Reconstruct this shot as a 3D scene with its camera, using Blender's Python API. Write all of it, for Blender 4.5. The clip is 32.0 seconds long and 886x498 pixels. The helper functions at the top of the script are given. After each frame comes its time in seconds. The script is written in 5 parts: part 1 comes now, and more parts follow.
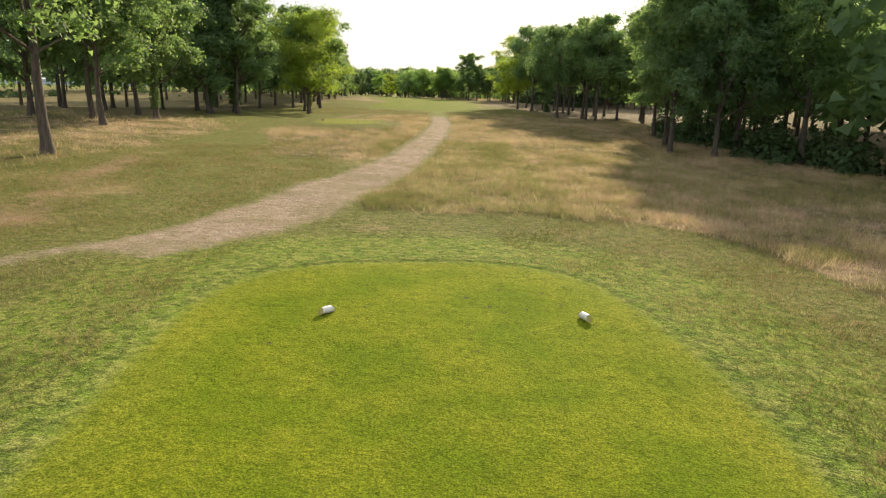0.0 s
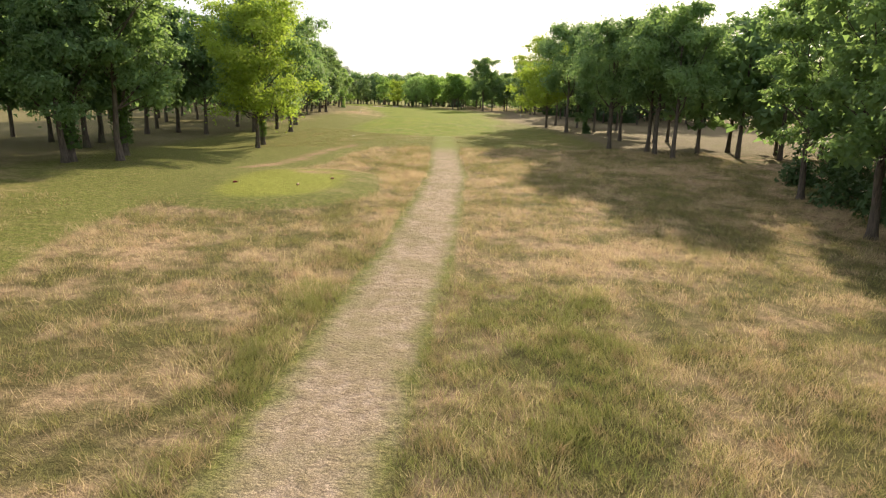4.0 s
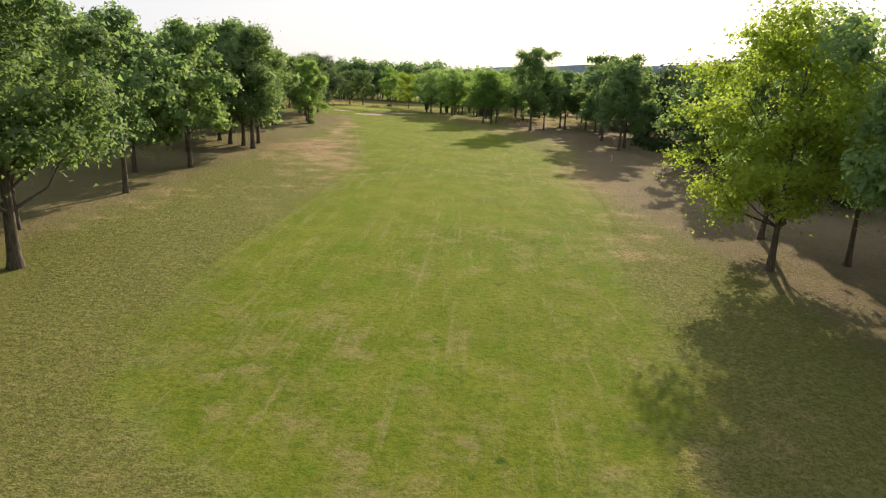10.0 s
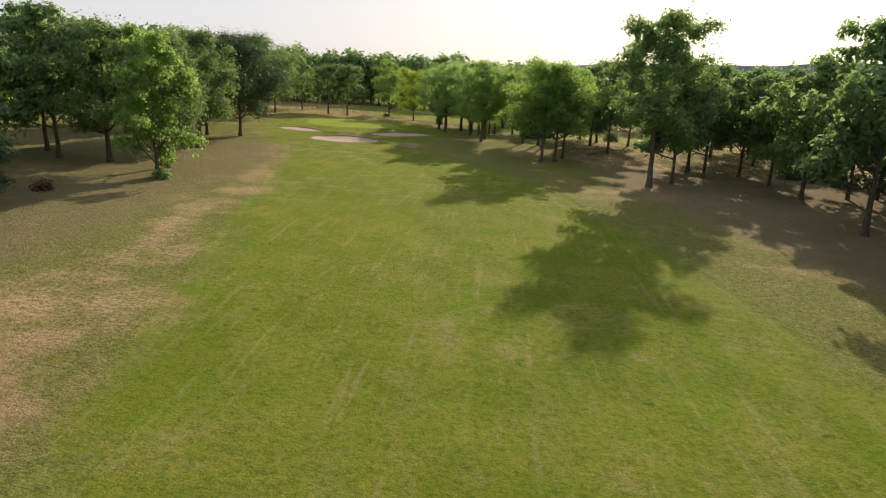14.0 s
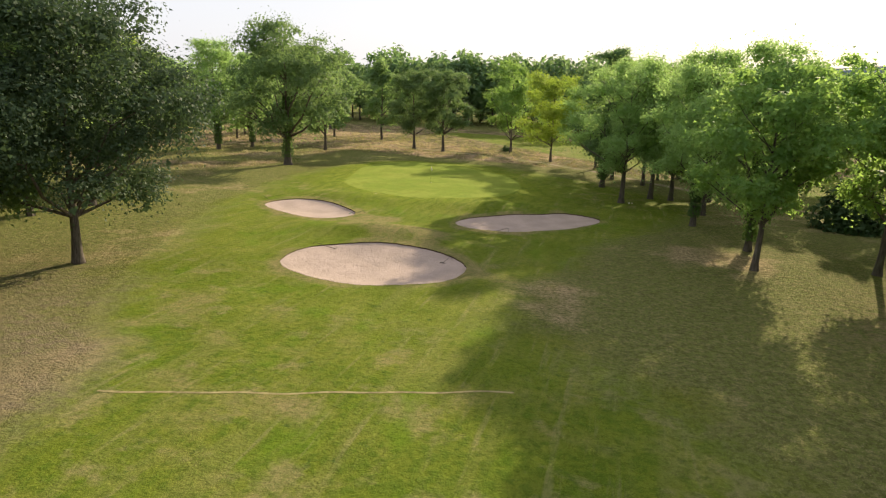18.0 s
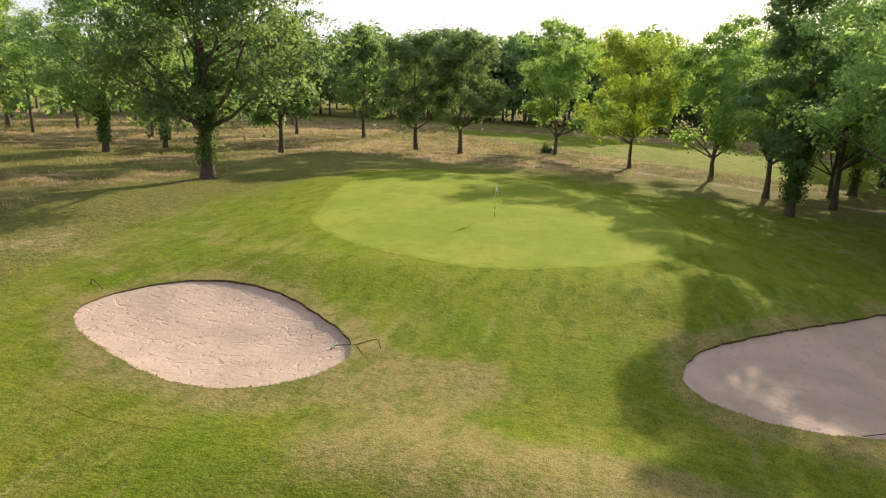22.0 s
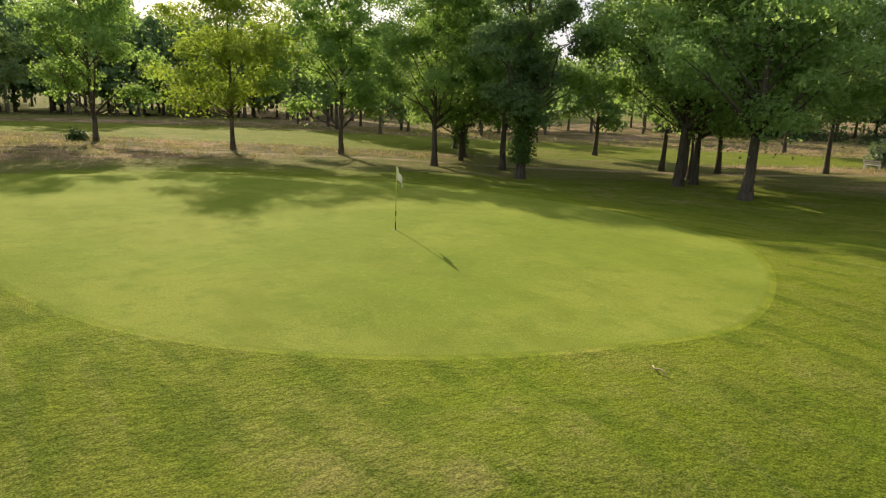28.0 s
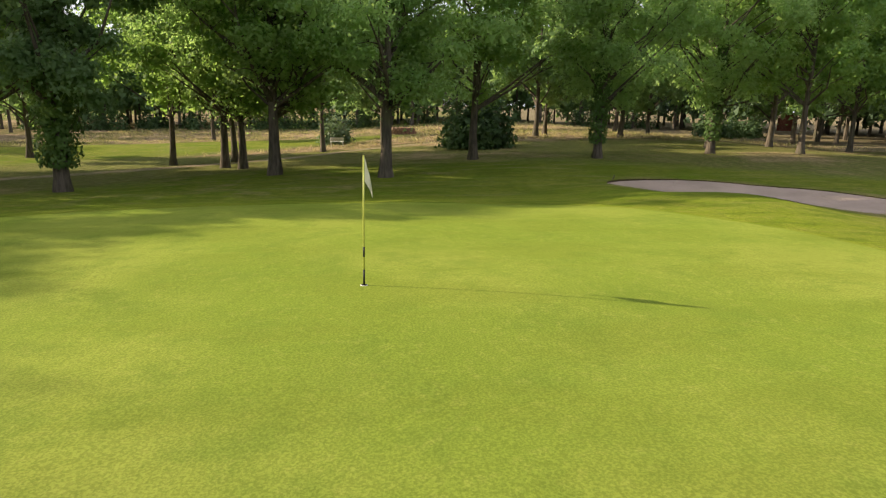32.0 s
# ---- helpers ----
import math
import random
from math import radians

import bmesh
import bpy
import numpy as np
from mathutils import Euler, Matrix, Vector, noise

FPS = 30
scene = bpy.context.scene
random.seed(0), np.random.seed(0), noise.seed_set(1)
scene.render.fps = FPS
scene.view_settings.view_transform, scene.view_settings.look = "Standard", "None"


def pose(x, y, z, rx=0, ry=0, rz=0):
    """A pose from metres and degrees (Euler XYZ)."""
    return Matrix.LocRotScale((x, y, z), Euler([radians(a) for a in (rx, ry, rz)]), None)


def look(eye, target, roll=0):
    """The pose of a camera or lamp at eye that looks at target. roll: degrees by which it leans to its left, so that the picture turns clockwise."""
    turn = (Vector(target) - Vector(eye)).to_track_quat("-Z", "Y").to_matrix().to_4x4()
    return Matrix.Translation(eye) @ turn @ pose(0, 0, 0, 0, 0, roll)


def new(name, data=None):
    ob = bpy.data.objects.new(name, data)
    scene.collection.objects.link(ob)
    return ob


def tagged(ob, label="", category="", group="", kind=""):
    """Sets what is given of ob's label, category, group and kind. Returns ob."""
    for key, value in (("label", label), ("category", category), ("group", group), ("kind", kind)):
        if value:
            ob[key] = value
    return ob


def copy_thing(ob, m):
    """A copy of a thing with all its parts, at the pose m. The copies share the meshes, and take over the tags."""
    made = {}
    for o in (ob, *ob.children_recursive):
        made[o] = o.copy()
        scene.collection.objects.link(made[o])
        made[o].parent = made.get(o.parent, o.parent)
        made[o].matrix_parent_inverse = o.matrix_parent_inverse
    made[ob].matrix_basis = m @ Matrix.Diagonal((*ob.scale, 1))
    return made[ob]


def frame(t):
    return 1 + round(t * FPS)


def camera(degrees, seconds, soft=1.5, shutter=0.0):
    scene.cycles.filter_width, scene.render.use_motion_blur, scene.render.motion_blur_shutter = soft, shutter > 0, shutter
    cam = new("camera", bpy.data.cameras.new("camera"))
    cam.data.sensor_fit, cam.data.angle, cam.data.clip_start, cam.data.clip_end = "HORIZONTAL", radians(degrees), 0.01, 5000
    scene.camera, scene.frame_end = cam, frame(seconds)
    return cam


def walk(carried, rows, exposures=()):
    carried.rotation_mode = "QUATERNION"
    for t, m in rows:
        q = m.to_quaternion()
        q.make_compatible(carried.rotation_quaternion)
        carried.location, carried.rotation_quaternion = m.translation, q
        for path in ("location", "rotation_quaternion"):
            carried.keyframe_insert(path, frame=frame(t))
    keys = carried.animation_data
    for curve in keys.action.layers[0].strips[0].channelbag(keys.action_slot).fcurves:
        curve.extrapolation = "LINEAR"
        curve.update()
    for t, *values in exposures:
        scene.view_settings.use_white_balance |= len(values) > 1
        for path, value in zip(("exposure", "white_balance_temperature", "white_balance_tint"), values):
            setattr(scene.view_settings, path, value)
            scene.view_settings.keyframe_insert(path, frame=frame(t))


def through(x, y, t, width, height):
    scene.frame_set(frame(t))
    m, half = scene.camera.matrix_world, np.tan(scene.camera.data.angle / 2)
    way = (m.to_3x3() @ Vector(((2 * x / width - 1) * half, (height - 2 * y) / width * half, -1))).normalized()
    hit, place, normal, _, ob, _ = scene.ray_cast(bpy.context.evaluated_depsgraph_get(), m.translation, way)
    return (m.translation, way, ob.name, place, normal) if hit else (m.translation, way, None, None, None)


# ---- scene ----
cam = camera(69.8, 32.0, soft=1.2)
PATH = [    # seconds, eye, target, roll
    (0, (0.852, -0.879, 4.486), (0.867, 1.062, 4.003), 1.17),
    (0.5, (0.919, 2.808, 4.757), (0.926, 4.749, 4.273), 1.3),
    (1, (0.991, 5.928, 4.879), (0.993, 7.87, 4.4), 1.14),
    (1.5, (1.024, 9.877, 5.056), (1.021, 11.819, 4.58), 1.18),
    (2, (1.075, 13.928, 5.24), (1.068, 15.871, 4.766), 1.02),
    (2.5, (1.184, 18.083, 5.451), (1.171, 20.026, 4.978), 0.97),
    (3, (1.193, 22.713, 5.736), (1.181, 24.657, 5.265), 1.04),
    (3.5, (1.263, 28.041, 6.154), (1.246, 29.985, 5.683), 0.94),
    (4, (1.408, 33.83, 6.804), (1.385, 35.773, 6.33), 0.91),
    (4.5, (1.601, 40.073, 7.608), (1.573, 42.015, 7.129), 0.74),
    (6.5, (1.309, 66.983, 9.03), (1.248, 68.929, 8.572), 2.3),
    (7, (1.084, 73.138, 9.897), (1.015, 75.084, 9.439), 2.3),
    (7.5, (0.903, 78.91, 10.716), (0.824, 80.853, 10.249), 2.2),
    (8, (0.618, 86.235, 11.64), (0.532, 88.174, 11.157), 2.3),
    (8.5, (0.269, 94.56, 12.361), (0.182, 96.497, 11.869), 2.1),
    (9, (-0.171, 103.49, 12.78), (-0.255, 105.423, 12.273), 2.1),
    (9.5, (-0.551, 113.079, 13.064), (-0.634, 115.008, 12.542), 2.2),
    (10, (-1.055, 123.482, 13.093), (-1.135, 125.41, 12.568), 2.2),
    (10.5, (-1.525, 133.824, 13.101), (-1.6, 135.752, 12.573), 2.3),
    (11, (-1.716, 143.977, 12.982), (-1.788, 145.905, 12.455), 2.3),
    (11.5, (-1.93, 154.358, 13.099), (-2.006, 156.285, 12.571), 2.3),
    (12, (-2.322, 165.37, 13.151), (-2.409, 167.297, 12.622), 2.3),
    (12.5, (-2.71, 176.572, 13.198), (-2.809, 178.498, 12.667), 2.2),
    (13, (-3.974, 187.338, 13.214), (-4.077, 189.263, 12.679), 2.5),
    (13.5, (-4.741, 198.734, 13.067), (-4.86, 200.657, 12.531), 2.5),
    (14, (-6.162, 210.025, 12.699), (-6.295, 211.949, 12.168), 2.6),
    (14.5, (-7.649, 221.187, 12.57), (-7.803, 223.111, 12.046), 3.1),
    (16.5, (-10.456, 256.961, 12.383), (-10.864, 258.85, 11.869), 1.6),
    (17, (-12.481, 266.552, 12.427), (-12.936, 268.43, 11.912), 1.6),
    (17.5, (-14.634, 275.328, 12.48), (-15.129, 277.195, 11.962), 1.5),
    (18, (-16.793, 283.243, 12.484), (-17.315, 285.103, 11.968), 1.4),
    (18.5, (-18.878, 290.182, 12.445), (-19.412, 292.039, 11.93), 1.3),
    (19, (-20.555, 295.895, 11.767), (-21.088, 297.753, 11.253), 1.2),
    (19.5, (-22.016, 300.273, 10.955), (-22.546, 302.132, 10.439), 1.2),
    (20, (-24.101, 304.699, 10.248), (-24.627, 306.558, 9.733), 1.5),
    (20.5, (-26.487, 308.939, 9.533), (-27.012, 310.799, 9.019), 1.4),
    (21, (-28.73, 312.658, 9.059), (-29.245, 314.522, 8.549), 1.4),
    (21.5, (-30.883, 315.653, 8.571), (-31.375, 317.524, 8.064), 1.4),
    (22, (-32.847, 318.037, 8.136), (-33.274, 319.924, 7.631), 1.4),
    (22.5, (-34.63, 319.922, 7.723), (-34.984, 321.825, 7.22), 1.4),
    (23, (-36.255, 321.465, 7.371), (-36.526, 323.382, 6.869), 1.3),
    (23.5, (-37.653, 322.807, 7.034), (-37.81, 324.736, 6.532), 1.3),
    (24, (-38.882, 324.096, 6.804), (-38.893, 326.031, 6.3), 1.31),
    (24.5, (-40.115, 325.193, 6.571), (-39.971, 327.123, 6.067), 1.47),
    (25, (-41.266, 326.474, 6.313), (-40.974, 328.387, 5.81), 1.56),
    (25.5, (-42.488, 327.779, 6.154), (-42.05, 329.665, 5.652), 1.79),
    (27.5, (-47.359, 334.516, 5.484), (-46.302, 336.14, 4.989), 2.04),
    (28, (-48.002, 336.375, 5.279), (-46.801, 337.897, 4.788), 1.91),
    (28.5, (-48.494, 338.258, 5.096), (-47.144, 339.651, 4.609), 1.81),
    (29, (-48.936, 340.221, 4.969), (-47.436, 341.452, 4.483), 1.74),
    (29.5, (-49.08, 342.251, 4.77), (-47.441, 343.292, 4.291), 1.89),
    (30, (-49.004, 344.227, 4.55), (-47.246, 345.054, 4.077), 1.96),
    (30.5, (-48.712, 346.165, 4.332), (-46.861, 346.764, 3.869), 1.83),
    (31, (-48.28, 348.018, 4.155), (-46.366, 348.372, 3.697), 1.7),
    (31.5, (-47.687, 349.71, 4.003), (-45.742, 349.82, 3.55), 1.46),
    (32, (-46.715, 351.35, 3.76), (-44.771, 351.199, 3.315), 1.32),
]
EXPOSURE = [(0, 0.9), (4, 1.12), (9, 1.02), (11, 0.62), (14, 0.6), (18, 0.9), (20, 1.02), (22, 0.95), (24, 0.82), (25, 0.86), (28, 0.72), (29, 0.92), (32, 1.06)]
walk(cam, [(t, look(eye, aim, roll)) for t, eye, aim, roll in PATH], EXPOSURE)

# ---- world and light ----
SUN_EL, SUN_AZ = 20.8, 16.2      # degrees above the horizon, and from +y towards +x
world = bpy.data.worlds.new("sky")
scene.world = world
world.use_nodes = True
wn = world.node_tree
sky = wn.nodes.new("ShaderNodeTexSky")
sky.sky_type, sky.sun_disc = "NISHITA", False
sky.sun_elevation, sky.sun_rotation = radians(SUN_EL), radians(SUN_AZ)
sky.air_density, sky.dust_density, sky.ozone_density = 1.0, 2.0, 1.0
veil = wn.nodes.new("ShaderNodeMix")            # thin white cloud all over the sky
veil.data_type = "RGBA"
veil.inputs[0].default_value = 0.88
veil.inputs[7].default_value = (4.2, 4.2, 4.5, 1)
wn.links.new(sky.outputs[0], veil.inputs[6])
bg = wn.nodes["Background"]
bg.inputs["Strength"].default_value = 0.115
wn.links.new(veil.outputs[2], bg.inputs["Color"])
lamp = bpy.data.lights.new("sun", "SUN")
lamp.energy, lamp.angle, lamp.color = 5.0, radians(0.6), (1.0, 0.83, 0.59)
sun_at = Vector((math.sin(radians(SUN_AZ)) * math.cos(radians(SUN_EL)), math.cos(radians(SUN_AZ)) * math.cos(radians(SUN_EL)), math.sin(radians(SUN_EL))))
new("sun", lamp).matrix_world = look(sun_at * 200, (0, 0, 0))

# ---- materials ----


class Nodes:
    """Short words for building a node material."""

    def __init__(self, name):
        self.m = bpy.data.materials.new(name)
        self.m.use_nodes = True
        self.t = self.m.node_tree
        self.p = self.t.nodes["Principled BSDF"]
        self.out = self.t.nodes["Material Output"]
        self.pos = self.t.nodes.new("ShaderNodeNewGeometry").outputs["Position"]

    def put(self, socket, v):
        if isinstance(v, bpy.types.NodeSocket):
            self.t.links.new(v, socket)
        elif isinstance(v, (tuple, list)) and len(v) == 3 and len(socket.default_value) == 4:
            socket.default_value = (*v, 1)
        else:
            socket.default_value = v

    def noise(self, scale, detail=3.0, rough=0.55, vec=None, stretch=None):
        v = vec or self.pos
        if stretch:
            s = self.t.nodes.new("ShaderNodeVectorMath")
            s.operation = "MULTIPLY"
            self.put(s.inputs[0], v)
            s.inputs[1].default_value = stretch
            v = s.outputs[0]
        n = self.t.nodes.new("ShaderNodeTexNoise")
        self.put(n.inputs["Vector"], v)
        n.inputs["Scale"].default_value, n.inputs["Detail"].default_value, n.inputs["Roughness"].default_value = scale, detail, rough
        return n.outputs["Fac"]

    def attr(self, name):
        n = self.t.nodes.new("ShaderNodeAttribute")
        n.attribute_name = name
        return n.outputs["Fac"]

    def math(self, op, a, b=0.0, c=0.0):
        n = self.t.nodes.new("ShaderNodeMath")
        n.operation = op
        for i, v in enumerate((a, b, c)):
            self.put(n.inputs[i], v)
        return n.outputs[0]

    def span(self, v, lo, hi, a=0.0, b=1.0):
        n = self.t.nodes.new("ShaderNodeMapRange")
        n.interpolation_type = "SMOOTHSTEP"
        for i, q in enumerate((v, lo, hi, a, b)):
            self.put(n.inputs[i], q)
        return n.outputs[0]

    def mix(self, f, a, b, kind="MIX"):
        n = self.t.nodes.new("ShaderNodeMix")
        n.data_type, n.blend_type = "RGBA", kind
        self.put(n.inputs[0], f)
        self.put(n.inputs[6], a)
        self.put(n.inputs[7], b)
        return n.outputs[2]

    def island(self):
        return self.t.nodes.new("ShaderNodeNewGeometry").outputs["Random Per Island"]

    def each(self):
        return self.t.nodes.new("ShaderNodeObjectInfo").outputs["Random"]

    def bump(self, h, strength=0.5, distance=0.05):
        n = self.t.nodes.new("ShaderNodeBump")
        n.inputs["Strength"].default_value, n.inputs["Distance"].default_value = strength, distance
        self.put(n.inputs["Height"], h)
        self.put(self.p.inputs["Normal"], n.outputs[0])

    def done(self, color, rough=0.9, metal=0.0, spec=0.2):
        self.put(self.p.inputs["Base Color"], color)
        self.put(self.p.inputs["Roughness"], rough)
        self.p.inputs["Metallic"].default_value = metal
        self.p.inputs["Specular IOR Level"].default_value = spec
        return self.m


def turf_material():
    """Mown and unmown grass; the sheets carry the metres to the edge of each mown area."""
    k = Nodes("turf")
    edge = k.math("MULTIPLY", k.math("SUBTRACT", k.noise(1.1, 4), 0.5), 1.6)
    fine_edge = k.math("MULTIPLY", k.math("SUBTRACT", k.noise(4.0, 3), 0.5), 0.35)
    big, mid, small = k.noise(0.045, 4), k.noise(0.33, 4), k.noise(2.4, 4)
    grain = k.noise(22.0, 3, 0.7)
    streak = k.noise(1.0, 3, 0.6, stretch=(0.9, 0.12, 0.5))
    dry = k.math("ADD", k.attr("dry"), k.math("MULTIPLY", k.math("SUBTRACT", k.math("ADD", big, k.math("MULTIPLY", mid, 0.9)), 0.95), 2.4))
    # rough: green and straw in patches, tuft shade painted dark, pale dead tips
    tuft, speck = k.noise(4.5, 5, 0.68), k.noise(11.0, 4, 0.7)
    rough = k.mix(k.span(dry, 0.05, 0.85), (0.15, 0.172, 0.04), (0.40, 0.305, 0.155))
    rough = k.mix(k.span(small, 0.40, 0.7, 0, 0.45), rough, (0.27, 0.23, 0.10))
    rough = k.mix(k.span(tuft, 0.43, 0.60, 0.0, 0.65), rough, (0.075, 0.085, 0.022))
    rough = k.mix(k.span(speck, 0.54, 0.70, 0, 0.5), rough, (0.40, 0.345, 0.18))
    # woodland litter; its brown also paints in the shade under the trees
    floor = k.mix(k.span(mid, 0.35, 0.65), (0.20, 0.15, 0.105), (0.16, 0.145, 0.068))
    rough = k.mix(k.math("MULTIPLY", k.attr("litter_shade"), k.span(k.math("ADD", mid, small), 0.7, 1.1, 0.35, 1.0)), rough, floor)
    # unmown hay, its ground painted darker as shade down between the blades
    hay = k.mix(k.span(k.math("ADD", k.math("ADD", mid, k.math("MULTIPLY", big, 0.8)), k.math("MULTIPLY", k.math("SUBTRACT", k.noise(0.95, 3), 0.5), 0.45)), 0.76, 1.10), (0.115, 0.112, 0.04), (0.37, 0.275, 0.155))
    hay = k.mix(k.span(small, 0.4, 0.7, 0, 0.6), hay, (0.10, 0.085, 0.035))
    col = k.mix(k.span(k.attr("long"), 0.25, 0.75), rough, hay)
    # fairway and apron
    fair = k.mix(k.span(mid, 0.35, 0.7), (0.138, 0.168, 0.018), (0.19, 0.198, 0.03))
    fair = k.mix(k.span(k.math("ADD", small, k.math("MULTIPLY", big, 0.6)), 0.75, 1.05, 0, 0.65), fair, (0.08, 0.128, 0.014))
    fair = k.mix(k.span(streak, 0.48, 0.72, 0, 0.5), fair, (0.20, 0.195, 0.05))
    fair = k.mix(k.math("MULTIPLY", k.span(k.noise(0.55, 5, 0.6), 0.53, 0.68, 0, 0.5), k.span(big, 0.38, 0.6)), fair, (0.30, 0.228, 0.115))
    fair = k.mix(k.span(k.noise(0.42, 4, 0.55, stretch=(1.0, 0.6, 1)), 0.54, 0.68, 0, 0.55), fair, (0.115, 0.185, 0.012))
    fair = k.mix(k.span(k.noise(1.3, 5, 0.6), 0.63, 0.74, 0, 0.75), fair, (0.045, 0.085, 0.016))
    fair = k.mix(k.span(k.noise(0.8, 4, 0.6, stretch=(2.6, 0.16, 1)), 0.56, 0.70, 0, 0.45), fair, (0.275, 0.235, 0.10))
    fair = k.mix(k.span(dry, 0.25, 1.0, 0, 0.85), fair, (0.25, 0.20, 0.085))
    fair = k.mix(k.span(k.math("ADD", tuft, k.math("MULTIPLY", grain, 0.4)), 0.66, 0.82, 0, 0.45), fair, (0.06, 0.10, 0.009))
    fair = k.mix(k.span(k.attr("s_green"), 0.3, 7.0, 0.65, 0), fair, k.mix(k.span(small, 0.4, 0.7), (0.165, 0.21, 0.016), (0.215, 0.23, 0.03)))
    fair = k.mix(k.math("MULTIPLY", k.span(k.noise(0.9, 4, 0.65, stretch=(1.6, 0.6, 1)), 0.48, 0.62, 0, 0.6), k.span(k.attr("s_green"), 2, 40, 1, 0)), fair, (0.085, 0.125, 0.012))
    drift = k.math("MULTIPLY", k.math("SUBTRACT", k.noise(0.22, 5, 0.6), 0.5), 9.0)
    col = k.mix(k.span(k.math("ADD", k.attr("s_fair"), k.math("ADD", edge, drift)), -2.2, 2.4, 1, 0), col, fair)
    # tee
    tee = k.mix(k.span(k.noise(0.6, 4), 0.36, 0.64), (0.125, 0.182, 0.008), (0.195, 0.228, 0.014))
    tee = k.mix(k.span(k.attr("s_tee"), -1.6, -0.1, 0, 0.4), tee, (0.25, 0.26, 0.035))
    tee = k.mix(k.span(tuft, 0.47, 0.63, 0, 0.55), tee, (0.085, 0.125, 0.007))
    tee = k.mix(k.span(grain, 0.46, 0.60, 0, 0.65), tee, (0.075, 0.105, 0.008))
    tee = k.mix(k.span(speck, 0.56, 0.72, 0, 0.35), tee, (0.30, 0.29, 0.05))
    bank = k.mix(k.span(small, 0.35, 0.65), (0.155, 0.225, 0.03), (0.235, 0.265, 0.055))
    # dark gaps painted in as shade between the bank's tufts
    bank = k.mix(k.span(tuft, 0.44, 0.60, 0, 0.65), bank, (0.05, 0.08, 0.016))
    bank = k.mix(k.span(speck, 0.54, 0.70, 0, 0.5), bank, (0.33, 0.34, 0.13))
    col = k.mix(k.span(k.math("ADD", k.attr("s_tee"), k.math("MULTIPLY", edge, 0.9)), 2.8, 5.2, 1, 0), col, k.mix(k.span(k.attr("long"), 0.25, 0.75), bank, col))
    col = k.mix(k.span(k.math("ADD", k.attr("s_tee"), fine_edge), -0.3, 0.25, 1, 0), col, tee)
    flat = k.mix(k.span(tuft, 0.42, 0.62), (0.26, 0.28, 0.05), (0.165, 0.195, 0.03))
    col = k.mix(k.math("MULTIPLY", k.attr("flat"), 0.8), col, flat)
    # putting green
    green = k.mix(k.span(k.noise(0.22, 4), 0.35, 0.65), (0.175, 0.225, 0.029), (0.235, 0.265, 0.044))
    green = k.mix(k.span(k.noise(1.4, 4, 0.6), 0.45, 0.68, 0, 0.5), green, (0.135, 0.185, 0.026))
    green = k.mix(k.span(k.noise(6.0, 4, 0.65), 0.5, 0.75, 0, 0.4), green, (0.29, 0.305, 0.06))
    green = k.mix(k.span(k.noise(0.8, 5, 0.62, stretch=(1.0, 0.35, 1)), 0.46, 0.62, 0, 0.45), green, (0.165, 0.195, 0.026))
    green = k.mix(k.span(grain, 0.48, 0.66, 0, 0.3), green, (0.13, 0.18, 0.025))
    col = k.mix(k.span(k.math("ADD", k.attr("s_green"), k.math("MULTIPLY", fine_edge, 0.4)), -0.1, 0.1, 1, 0), col, green)
    # trodden path
    worn = k.mix(k.span(small, 0.35, 0.7), (0.41, 0.335, 0.23), (0.30, 0.245, 0.145))
    worn = k.mix(k.span(k.noise(1.0, 4, 0.65, stretch=(1.5, 0.5, 1)), 0.46, 0.64, 0, 0.5), worn, (0.26, 0.215, 0.115))
    worn = k.mix(k.span(tuft, 0.5, 0.62, 0, 0.5), worn, (0.20, 0.15, 0.095))
    worn = k.mix(k.span(grain, 0.4, 0.65, 0, 0.5), worn, (0.27, 0.225, 0.13))
    worn = k.mix(k.span(k.noise(0.42, 4, 0.6), 0.42, 0.64, 0, 0.55), worn, (0.205, 0.19, 0.085))
    worn = k.mix(k.math("MULTIPLY", k.attr("lush"), k.span(k.math("ADD", mid, small), 0.75, 1.2, 1.0, 0.75)), worn, (0.15, 0.195, 0.032))
    col = k.mix(k.span(k.math("ADD", k.attr("s_path"), k.math("MULTIPLY", edge, 0.8)), -0.6, 0.5, 1, 0), col, worn)
    soil = k.mix(k.span(small, 0.3, 0.7), (0.40, 0.25, 0.16), (0.27, 0.19, 0.11))
    col = k.mix(k.math("MULTIPLY", k.attr("bare"), k.span(k.math("ADD", mid, small), 0.75, 1.15)), col, soil)
    col = k.mix(1.0, col, k.mix(k.span(k.attr("s_fair"), -0.5, 1.5), (0.85, 0.88, 0.93), (0.94, 0.91, 1.04)), "MULTIPLY")
    mown = k.span(k.attr("s_green"), -0.1, 0.3, 0.45, 1.0)
    col = k.mix(mown, col, k.mix(k.span(k.noise(38.0, 2, 0.6), 0.36, 0.66), (0.62, 0.62, 0.62), (1.28, 1.28, 1.28)), "MULTIPLY")
    close = k.math("MAXIMUM", k.span(k.attr("s_green"), 0, 0.4, 1, 0), k.math("MULTIPLY", k.span(k.attr("s_tee"), 0, 0.4, 1, 0), 0.8))
    close = k.math("MAXIMUM", close, k.math("MULTIPLY", k.span(k.attr("s_fair"), -0.3, 0.6, 1, 0), 0.65))
    h = k.math("ADD", k.math("MULTIPLY", k.noise(9.0, 4, 0.65), 1.0), k.math("MULTIPLY", small, 1.2))
    h = k.math("MULTIPLY", h, k.math("SUBTRACT", 1.08, close))
    k.bump(h, 1.0, 0.10)
    k.p.inputs["Sheen Weight"].default_value, k.p.inputs["Sheen Roughness"].default_value = 0.11, 0.4
